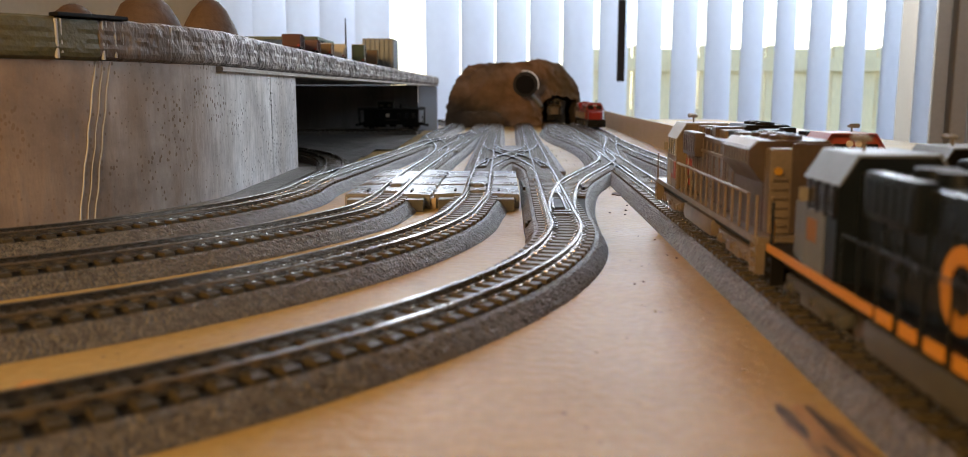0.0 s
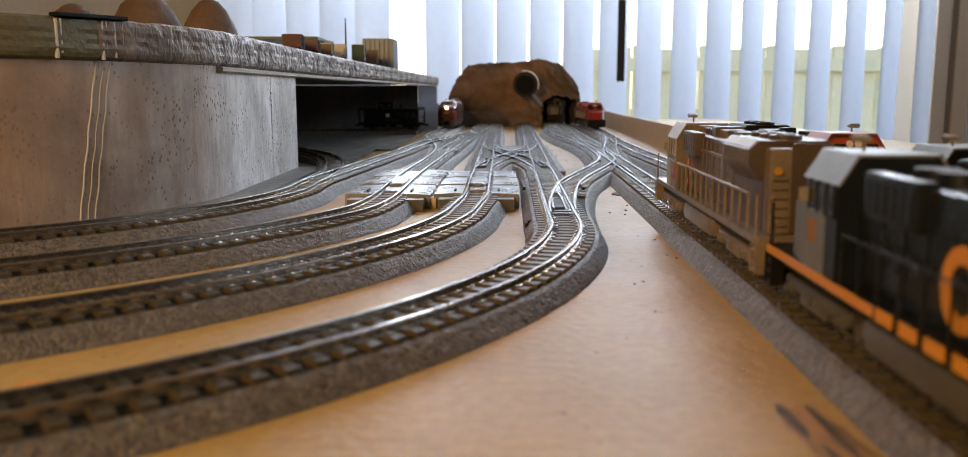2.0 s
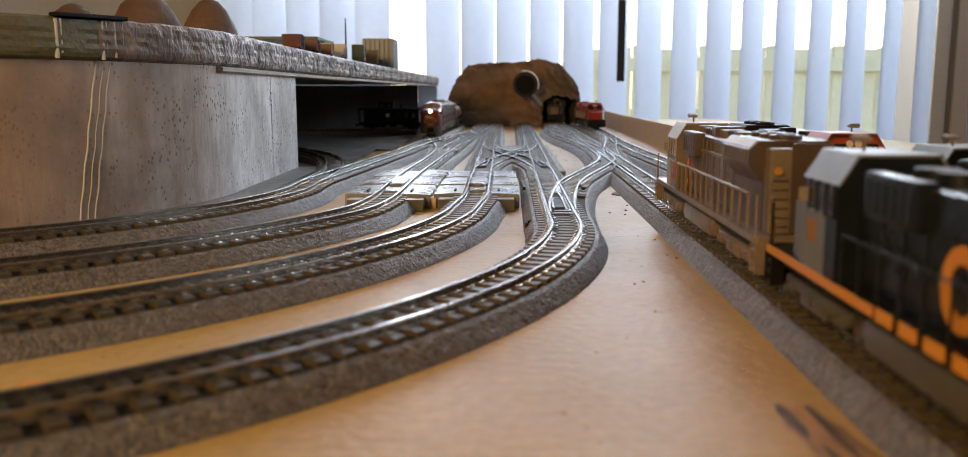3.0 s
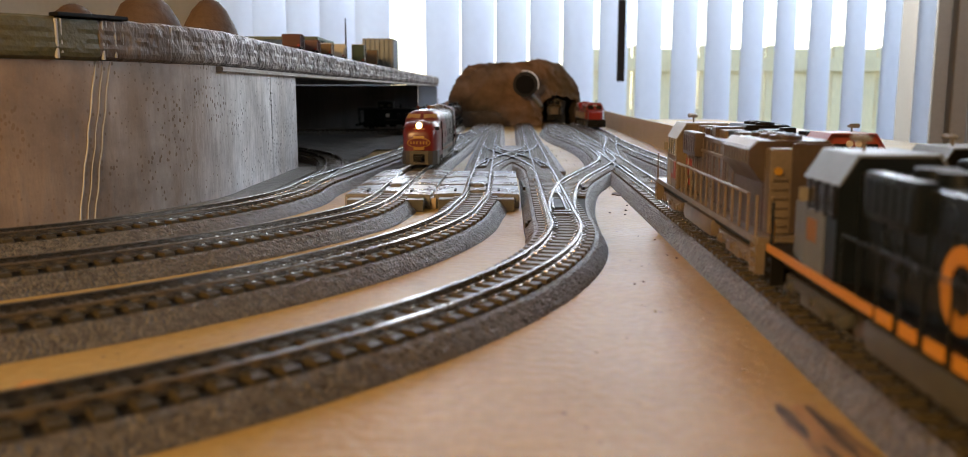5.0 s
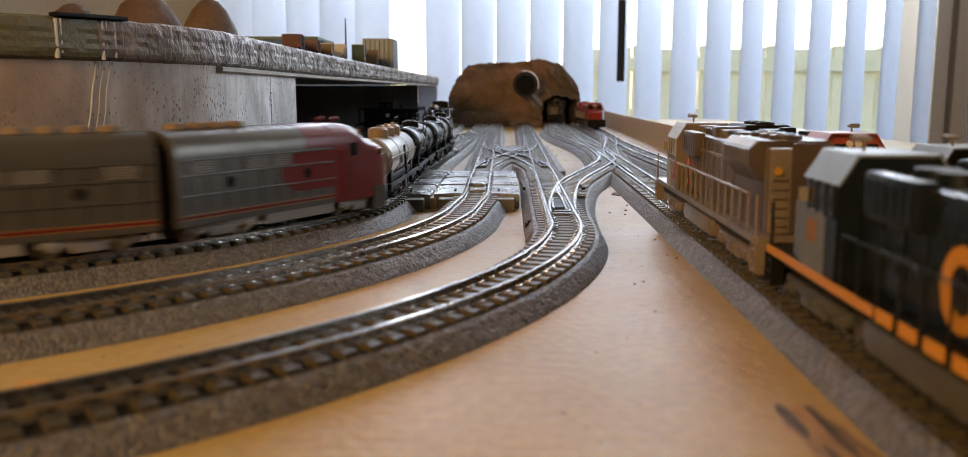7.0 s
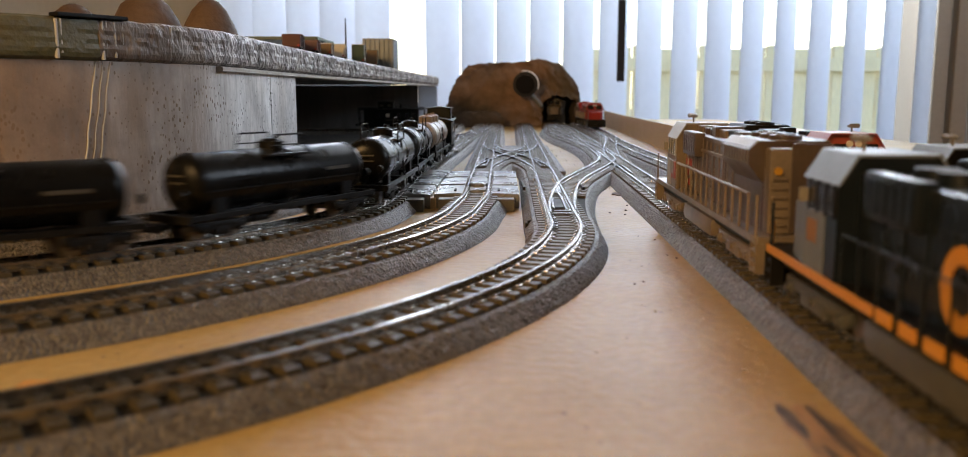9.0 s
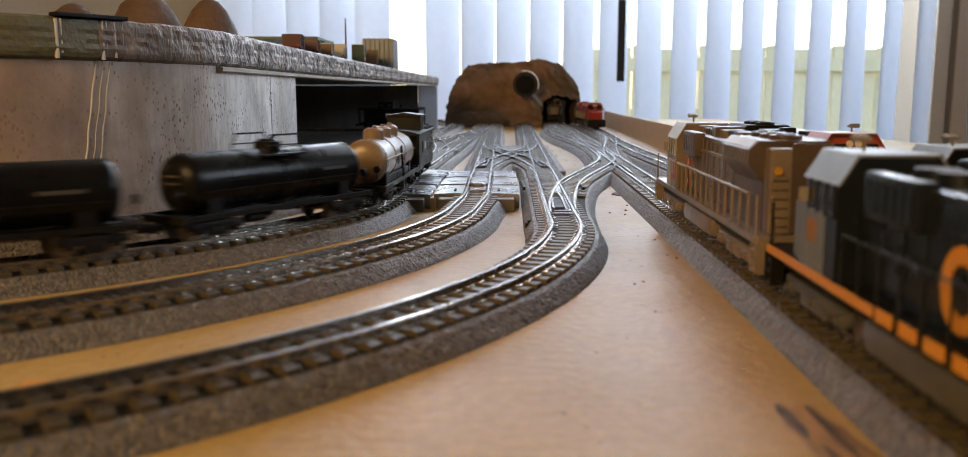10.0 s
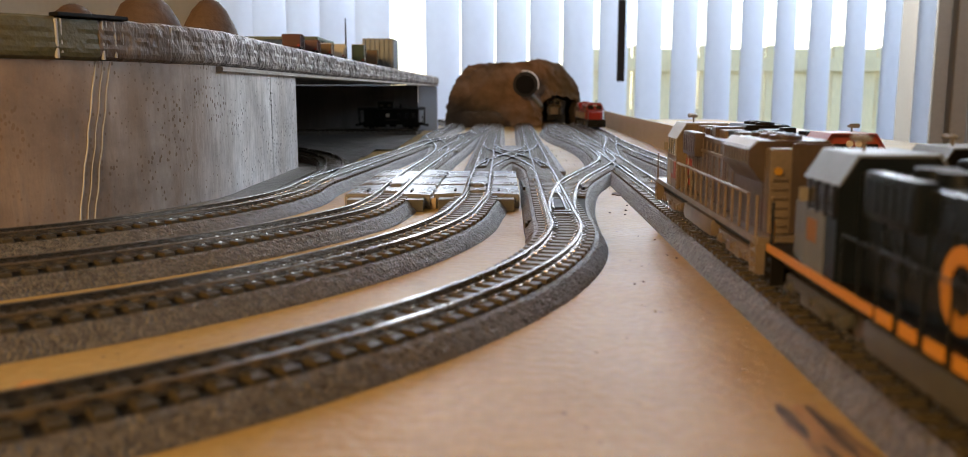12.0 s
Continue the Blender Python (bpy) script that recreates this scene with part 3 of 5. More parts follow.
def edge_strip():
    bm = B()
    loft(bm, [[(118, 80, 0), (121, 80, 0), (121, 80, 21), (118, 80, 21)], [(145, 698, 0), (148, 698, 0), (148, 698, 21), (145, 698, 21)], [(161, 1061, 0), (164, 1061, 0), (164, 1061, 20), (161, 1061, 20)], [(169, 1250, 0), (172, 1250, 0), (172, 1250, 20), (169, 1250, 20)]])
    tagged(part("edge_strip", bm, BEIGE, None, "bare plywood strip along the board's edge"), category="board")


edge_strip()
# ---------------------------------------------------------------- rolling stock (x forward, z = 0 on the rail)
RED = material("warbonnet_red", (0.12, 0.009, 0.005), 0.33, second=(0.10, 0.009, 0.006), scale=120, fine=900, bump=0.05, wear=0.3, coat=0.2)
SILVER = material("silver_model_paint", (0.105, 0.095, 0.078), 0.38, 0.6, second=(0.07, 0.063, 0.052), scale=90, fine=900, bump=0.06, wear=0.3)
YELLOW = material("yellow_stripe_paint", (0.33, 0.17, 0.018), 0.4, second=(0.26, 0.13, 0.015), scale=120, fine=900, bump=0.05, wear=0.2)
TANBODY = material("tan_tank_paint", (0.20, 0.142, 0.088), 0.32, second=(0.14, 0.10, 0.062), scale=90, fine=900, bump=0.06, wear=0.3)
TANKBLACK = material("black_tank_paint", (0.0045, 0.0045, 0.0045), 0.3, second=(0.009, 0.0085, 0.007), scale=70, fine=900, bump=0.06, wear=0.4, spec=0.14)
UNDER = material("black_underframe", (0.0045, 0.0042, 0.004), 0.5, spec=0.18, second=(0.011, 0.0095, 0.008), scale=200, fine=900, bump=0.2, wear=0.4)
WHEEL = material("blackened_wheel_steel", (0.16, 0.14, 0.12), 0.35, 0.8, second=(0.35, 0.32, 0.28), scale=300, fine=900, bump=0.05, wear=0.4)
GREYTRUCK = material("grey_truck_plastic", (0.18, 0.165, 0.145), 0.45, 0.1, second=(0.2, 0.18, 0.15), scale=200, fine=900, bump=0.15, wear=0.4)
GLASS = material("dark_cab_glazing", (0.012, 0.012, 0.014), 0.14, second=(0.016, 0.016, 0.018), scale=40, fine=300, bump=0.0, wear=0.1)
# The tan puts the windscreen's warm lit look into the glass colour.
CABGLOW = material("glow_painted_glazing", (0.30, 0.20, 0.10), 0.12, second=(0.2, 0.13, 0.07), scale=80, fine=300, bump=0, wear=0.3)
HEADLIGHT = material("lit_headlight", (1.0, 0.83, 0.52), 0.3, emit=28.0, bump=0)
CABOOSE = material("dark_caboose_paint", (0.006, 0.0072, 0.006), 0.45, spec=0.2, second=(0.02, 0.02, 0.018), scale=90, fine=900, bump=0.1, wear=0.4)
FAINT = material("faint_lettering", (0.05, 0.045, 0.035), 0.5, bump=0, wear=0.1)
PALE = material("pale_lettering", (0.55, 0.52, 0.45), 0.5, bump=0, wear=0.1)


def shell(x, w, zb, zs, zt, e=0.8, n=9):
    """One body section at x: upright sides and a rounded roof."""
    pts = [(x, -w, zb), (x, -w, zs)]
    for i in range(1, n):
        a = math.pi * i / n
        pts.append((x, -w * math.copysign(abs(math.cos(a)) ** e, math.cos(a)), zs + (zt - zs) * math.sin(a) ** e))
    return pts + [(x, w, zs), (x, w, zb)]


def truck(parent, x, wheelbase, mat, axles=2, r=2.9, frame_z=(1.6, 5.0), half=7.4):
    t = new("truck")
    t.empty_display_size = 0.005
    t.parent = parent
    t.matrix_basis = pose(x * MM, 0, 0)
    for s in (-1, 1):
        bm = B()
        L = wheelbase / 2 + 3.2
        box(bm, -L, L, s * half - 0.7, s * half + 0.7, frame_z[0] + 1.2, frame_z[1], 0.4)
        box(bm, -wheelbase / 4, wheelbase / 4, s * half - 1, s * half + 1, frame_z[0] - 0.4, frame_z[0] + 2, 0.4)
        for k in range(axles):
            ax = -wheelbase / 2 + wheelbase * k / (axles - 1)
            box(bm, ax - 1.3, ax + 1.3, s * half - 1.1, s * half + 1.1, 1.9, 4.3, 0.4)
            rod(bm, (ax, s * (half + 0.6), 3), (ax, s * (half + 1.6), 3), 0.8, n=8)
        for k in range(3):
            rod(bm, (-1.6 + 1.6 * k, s * (half + 0.5), 1.6), (-1.6 + 1.6 * k, s * (half + 0.5), 4.2), 0.55, n=8)
        part("side_frame", bm, mat, t, smooth=True)
    for k in range(axles):
        ax = -wheelbase / 2 + wheelbase * k / (axles - 1)
        bm = B()
        for s in (-1, 1):
            rod(bm, (ax, s * 4.0, r), (ax, s * 5.2, r), r, n=20)
            rod(bm, (ax, s * 3.7, r), (ax, s * 4.0, r), r + 0.5, n=20)
        rod(bm, (ax, -4, r), (ax, 4, r), 0.7, n=8)
        part("wheelset", bm, WHEEL, t, "steel wheelset", smooth=True)
    return t


def coupler(parent, x, s):
    bm = B()
    box(bm, min(x, x + s * 4), max(x, x + s * 4), -1, 1, 3.4, 5.0, 0.3)
    box(bm, min(x + s * 3, x + s * 5.2), max(x + s * 3, x + s * 5.2), -1.7, 1.7, 3.0, 5.6, 0.4)
    part("coupler", bm, UNDER, parent, "black knuckle coupler")


def cab_diesel(name, lit):
    """A streamlined silver and red passenger diesel, nose forward."""
    t = thing(name, "silver streamlined diesel with red nose and yellow stripes" + (", headlight lit" if lit else ""), "locomotive", "moving train")
    bm = B()
    loft(bm, [shell(x, 9.8, 5.0, 21.8, 28.6) for x in (-46.5, -46, -20, 0, 15.5)])
    part("body", bm, SILVER, t, "silver painted body", smooth=True)
    bm = B()
    secs = [(15.5, 9.9, 5, 21.8, 28.7), (24, 9.9, 5, 21.8, 28.6), (28.5, 9.85, 5, 21.4, 28.0), (30.5, 9.8, 5, 20.6, 26.8), (33.2, 9.75, 5, 19.6, 24.2), (35.2, 9.7, 5, 19.0, 23.6), (39, 9.55, 5, 18.4, 23.0), (42, 9.2, 5, 17.4, 22.0), (44.3, 8.5, 5, 16.0, 20.6), (45.8, 7.6, 5, 14.0, 18.6), (46.5, 6.2, 5.2, 12.4, 16.4)]
    loft(bm, [shell(*s, e=0.72) for s in secs])
    part("nose", bm, RED, t, "red painted cab and nose", smooth=True)
    for s in (-1, 1):
        # red swoop behind the cab
        bm = B()
        ring = [(15.4, 21.2)] + [(1 + 9 * math.cos(a), 15.6 + 5.6 * math.sin(a)) for a in [math.pi / 2 + math.pi * i / 12 for i in range(13)]] + [(15.4, 10.0)]
        loft(bm, [[(x, s * 9.78, z) for x, z in ring], [(x, s * 9.95, z) for x, z in ring]])
        part("red_swoop", bm, RED, t, "red painted swoop")
        for z, hh, mat, x0 in ((7.2, 0.32, RED, -46.3), (7.75, 0.06, YELLOW, -46.3), (6.65, 0.06, YELLOW, -46.3)):
            part("stripe", box(B(), x0, 15.4, s * 9.83 - 0.12, s * 9.83 + 0.12, z - hh, z + hh), mat, t)
        for z in (21.2, 17.4, 12.4):
            part("moulding", box(B(), -46.2, 15.3, s * 9.9 - 0.22, s * 9.9 + 0.22, z - 0.2, z + 0.2, 0.08), SILVER, t)
        for k in range(9):
            x = -43 + 6.6 * k
            part("panel_seam", box(B(), x - 0.12, x + 0.12, s * 9.86 - 0.06, s * 9.86 + 0.06, 8.6, 20.8), UNDER, t)
        for x in (-28, 3):
            part("porthole", rod(B(), (x, s * 9.7, 15), (x, s * 10.0, 15), 1.5, n=18), GLASS, t, "dark round porthole")
        for x0 in (-42, -22, -12):
            bm = B()
            for k in range(5):
                box(bm, x0, x0 + 8, s * 9.95 - 0.2, s * 9.95 + 0.2, 18 + 0.62 * k, 18.35 + 0.62 * k)
            part("grille", bm, GREYTRUCK, t, "grey louvred grille")
        bm = B()
        box(bm, 23.4, 27.2, s * 9.9 - 0.25, s * 9.9 + 0.25, 18.6, 22.6, 0.2)
        part("side_window", bm, GLASS, t, "dark cab side window")
        bm = B()
        box(bm, 18.6, 22.4, s * 9.95 - 0.15, s * 9.95 + 0.15, 6.5, 20.8, 0.1)
        part("cab_door", bm, RED, t)
        # windscreen half, leaning back
        m = pose(31.4 * MM, s * 4.5 * MM, 25.2 * MM, 0, -34, s * 12)
        part("windscreen", box(B(), -0.5, 0.55, -3.7, 3.7, -1.5, 1.3, 0.3, m), CABGLOW, t, "split windscreen with warm light painted in as tan")
        m = pose(41.0 * MM, s * 8.9 * MM, 19.2 * MM, 0, -12, s * 62)
        part("number_board", box(B(), -0.6, 0.6, -2.0, 2.0, -0.9, 0.9, 0.2, m), GLASS, t, "dark number board")
        part("classification_light", rod(B(), (43.6, s * 6.3, 14.0), (44.6, s * 6.5, 14.0), 0.55), GLASS, t)
        part("grab_rail", rod(B(), (22.9, s * 10.4, 7), (22.9, s * 10.4, 17), 0.22, n=6), SILVER, t)
        part("skirt", box(B(), -15, 15, s * 9.2 - 0.4, s * 9.2 + 0.4, 2.0, 5.2, 0.3), GREYTRUCK, t, "grey skirt")
    for k in range(12):
        x = -44 + 5.2 * k
        part("roof_rib", loft(B(), [[(x + e, p[1] * 1.008, p[2] + 0.1) for p in shell(0, 9.8, 21.6, 21.8, 28.6)] for e in (-0.15, 0.15)]), SILVER, t)
    part("red_roof_band", loft(B(), [shell(x, 9.9, 21.9, 22.0, 28.75) for x in (3.0, 9.0, 15.6)]), RED, t, "red painted roof edge", smooth=True)
    bm = B()
    rod(bm, (40.5, 0, 20.9), (45.6, 0, 20.9), 2.3, 1.9, n=24)
    part("headlight_housing", bm, YELLOW, t, smooth=True)
    part("headlight", rod(B(), (45.5, 0, 20.9), (45.95, 0, 20.9), 1.45, n=24), HEADLIGHT if lit else GLASS, t, "round headlight")
    # yellow nose panel with its emblem
    bm = B()
    loft(bm, [[(43.6, -2.9, 19.6), (43.6, 2.9, 19.6), (45.2, 2.9, 8.6), (45.2, -2.9, 8.6)], [(45.3, -2.9, 19.6), (45.3, 2.9, 19.6), (46.95, 2.9, 13.6), (46.95, -2.9, 13.6)], [(46.9, -2.9, 14.4), (46.9, 2.9, 14.4), (47.1, 2.9, 8.6), (47.1, -2.9, 8.6)]])
    part("nose_panel", bm, YELLOW, t, "yellow nose panel")
    bm = B()
    def oval(hy, hz, n=28):
        return [(math.cos(2 * math.pi * i / n) * hy, 12.3 + math.sin(2 * math.pi * i / n) * hz) for i in range(n)]

    loft(bm, [[(x, y, z) for y, z in oval(6.3, 2.5)] for x in (46.2, 47.2)])
    part("emblem", bm, YELLOW, t, "yellow oval emblem")
    part("emblem_field", loft(B(), [[(x, y, z) for y, z in oval(5.8, 2.1)] for x in (46.3, 47.35)]), RED, t)
    for y in (-4.2, -2.6, -1.0, 1.0, 2.6, 4.2):
        part("emblem_bar", box(B(), 46.4, 47.5, y - 0.4, y + 0.4, 11.6, 13.0), YELLOW, t)
    # pilot
    bm = B()
    loft(bm, [[(36, -9.95, z), (42.6, -9.6, z), (46.2, -7.4, z), (47.2, -5.0, z), (47.2, 5.0, z), (46.2, 7.4, z), (42.6, 9.6, z), (36, 9.95, z)] for z in (1.0, 8.2)])
    part("pilot", bm, SILVER, t, "silver pilot")
    part("coupler_pocket", box(B(), 44.5, 47.7, -3.1, 3.1, 2.6, 6.6, 0.5), UNDER, t, "black coupler pocket")
    coupler(t, 46, 1), coupler(t, -46, -1)
    part("end_diaphragm", box(B(), -48.4, -46.4, -5.5, 5.5, 4.5, 24, 0.4), UNDER, t, "black rubber end diaphragm")
    for x in (-38, -31, -24, -17):
        bm = B()
        rod(bm, (x, 0, 28.6), (x, 0, 29.8), 3.0, n=20)
        rod(bm, (x, 0, 29.8), (x, 0, 30.1), 2.2, n=20)
        part("roof_fan", bm, TANBODY, t, "tan roof fan", smooth=True)
    for s in (-1, 1):
        bm = B()
        rod(bm, (23, s * 3, 28.2), (23, s * 3, 29.8), 0.3, n=6)
        rod(bm, (22, s * 3, 29.8), (25.5, s * 3, 29.9), 0.3, 0.7, n=10)
        part("horn", bm, RED, t, "red roof horn")
    part("fuel_tank", box(B(), -9, 12, -8, 8, 1.6, 5.2, 0.8), GREYTRUCK, t, "grey fuel tank")
    # the shell stands a little taller than drawn above
    for o in t.children:
        for v in o.data.vertices:
            if v.co.z > 5 * MM:
                v.co.z = 5 * MM + (v.co.z - 5 * MM) * 1.06
    t["trucks"] = 29.0
    for x in (-29, 29):
        truck(t, x, 17, GREYTRUCK)
    return t


def frame_and_trucks(t, L, bolster):
    bm = B()
    box(bm, -L / 2, L / 2, -2.4, 2.4, 4.6, 6.8, 0.3)
    for s in (-1, 1):
        box(bm, -L / 2, L / 2, s * 8.2 - 0.5, s * 8.2 + 0.5, 5.6, 7.2, 0.2)
        box(bm, -L / 2, -L / 2 + 2.0, -8.6, 8.6, 5.0, 7.2, 0.2) if s < 0 else box(bm, L / 2 - 2.0, L / 2, -8.6, 8.6, 5.0, 7.2, 0.2)
    for x in (-bolster, 0, bolster):
        box(bm, x - 2.2, x + 2.2, -8.2, 8.2, 5.0, 7.0, 0.2)
    part("underframe", bm, UNDER, t, "black underframe")
    bm = B()
    box(bm, -4, 3, -5.5, -2.5, 2.2, 4.8, 0.3)
    rod(bm, (6, 3.5, 3.6), (13, 3.5, 3.6), 1.4)
    part("brake_gear", bm, UNDER, t, smooth=True)
    for x, s in ((L / 2, 1), (-L / 2, -1)):
        coupler(t, x, s)
        bm = B()
        rod(bm, (x - s * 0.6, 5.5, 7), (x - s * 0.6, 5.5, 13), 0.25, n=6)
        rod(bm, (x - s * 1.2, 5.5, 13), (x, 5.5, 13), 1.3, n=12)
        part("brake_wheel", bm, UNDER, t)
    t["trucks"] = bolster
    for x in (-bolster, bolster):
        truck(t, x, 11.5, UNDER)


def tank_body(t, L, r, zc, mat, label):
    n, rings = 26, []
    for x, k in ((-L / 2, 0.45), (-L / 2 + 0.5, 0.72), (-L / 2 + 1.4, 0.9), (-L / 2 + 2.6, 0.985), (-L / 2 + 3.6, 1), (0, 1), (L / 2 - 3.6, 1), (L / 2 - 2.6, 0.985), (L / 2 - 1.4, 0.9), (L / 2 - 0.5, 0.72), (L / 2, 0.45)):
        rings.append([(x, r * k * math.cos(2 * math.pi * i / n), zc + r * k * math.sin(2 * math.pi * i / n)) for i in range(n)])
    part("tank", loft(B(), rings), mat, t, label, smooth=True)
    for x in (-L / 2 + 4, -L / 6, L / 6, L / 2 - 4):
        part("tank_band", rod(B(), (x - 0.35, 0, zc), (x + 0.35, 0, zc), r + 0.22, n=26), mat, t, smooth=True)
    for s in (-1, 1):
        for x in (-L / 2 + 9, L / 2 - 9):
            part("saddle", box(B(), x - 2.4, x + 2.4, s * 5.8 - 1.2, s * 5.8 + 1.2, 6.8, zc - r * 0.45, 0.3), UNDER, t)


def black_tank_car():
    t = thing("tank_car", "black single-dome tank car with railed dome platform", "tank car", "moving train")
    tank_body(t, 72, 8.1, 15.2, TANKBLACK, "glossy black tank")
    bm = B()
    rod(bm, (0, 0, 20.5), (0, 0, 25.2), 4.1, n=20)
    rod(bm, (0, 0, 25.2), (0, 0, 26.0), 3.4, 2.4, n=20)
    rod(bm, (-1.6, 0.8, 25.8), (-1.6, 0.8, 27.3), 0.7, n=8)
    part("dome", bm, TANKBLACK, t, "black dome", smooth=True)
    for s in (-1, 1):
        part("platform", box(B(), -8.5, 8.5, s * 5.6 - 1.9, s * 5.6 + 1.9, 21.2, 21.8, 0.15), UNDER, t)
        bm = B()
        for x in (-8.2, 8.2):
            rod(bm, (x, s * 7.2, 21.6), (x * 0.72, s * 7.2, 27.4), 0.28, n=6)
        rod(bm, (-5.9, s * 7.2, 27.4), (5.9, s * 7.2, 27.4), 0.28, n=6)
        rod(bm, (-7.1, s * 7.2, 24.4), (7.1, s * 7.2, 24.4), 0.2, n=6)
        part("platform_rail", bm, UNDER, t, "thin black guard rail")
        bm = B()
        for x in (-1.2, 1.2):
            rod(bm, (x, s * 8.6, 7), (x, s * 7.2, 21.5), 0.25, n=6)
        for k in range(6):
            rod(bm, (-1.2, s * (8.5 - 0.22 * k), 8.5 + 2.3 * k), (1.2, s * (8.5 - 0.22 * k), 8.5 + 2.3 * k), 0.2, n=6)
        part("ladder", bm, UNDER, t, "thin black ladder")
        part("handrail", rod(B(), (-33, s * 7.9, 13.2), (33, s * 7.9, 13.2), 0.22, n=6), UNDER, t)
        for x0 in (-27, 16):
            part("lettering_bar", box(B(), x0, x0 + 11, s * 8.0 - 0.14, s * 8.0 + 0.14, 15.6, 16.6), FAINT if x0 < 0 else UNDER, t)
    for k in (0, 1):
        part("end_lettering_bar", box(B(), 35.6, 36.2, -3, 3, 15.2 + 2 * k, 15.7 + 2 * k), FAINT, t)
    frame_and_trucks(t, 79, 27)
    return t


def tan_tank_car():
    t = thing("tank_car", "tan three-dome tank car on a black underframe", "tank car", "moving train")
    tank_body(t, 71, 7.9, 15.1, TANBODY, "tan painted tank")
    for x in (-15.5, 0, 15.5):
        bm = B()
        rod(bm, (x, 0, 20.3), (x, 0, 25.6), 3.9, n=22)
        rod(bm, (x, 0, 25.6), (x, 0, 26.5), 3.7, 2.6, n=22)
        rod(bm, (x, 0.6, 26.4), (x, 0.6, 27.4), 0.9, n=10)
        part("dome", bm, TANBODY, t, "tan dome", smooth=True)
    for s in (-1, 1):
        part("handrail", rod(B(), (-34, s * 8.0, 16), (34, s * 8.0, 16), 0.26, n=6), TANBODY, t)
        bm = B()
        for x in (-1.2, 1.2):
            rod(bm, (x, s * 8.6, 7), (x, s * 7.8, 19), 0.25, n=6)
        for k in range(5):
            rod(bm, (-1.2, s * (8.5 - 0.1 * k), 8.5 + 2.3 * k), (1.2, s * (8.5 - 0.1 * k), 8.5 + 2.3 * k), 0.2, n=6)
        part("ladder", bm, UNDER, t, "thin black ladder")
        part("placard", box(B(), -13, -7, s * 7.85 - 0.14, s * 7.85 + 0.14, 12.6, 16.2), RED, t, "faded red placard")
        part("placard", box(B(), 5, 9, s * 7.85 - 0.14, s * 7.85 + 0.14, 12.6, 15.6), UNDER, t, "dark placard")
        part("tank_shoe", box(B(), -28, 28, s * 4.4 - 2.4, s * 4.4 + 2.4, 6.6, 9.4, 0.5), UNDER, t)
    frame_and_trucks(t, 79, 27)
    return t


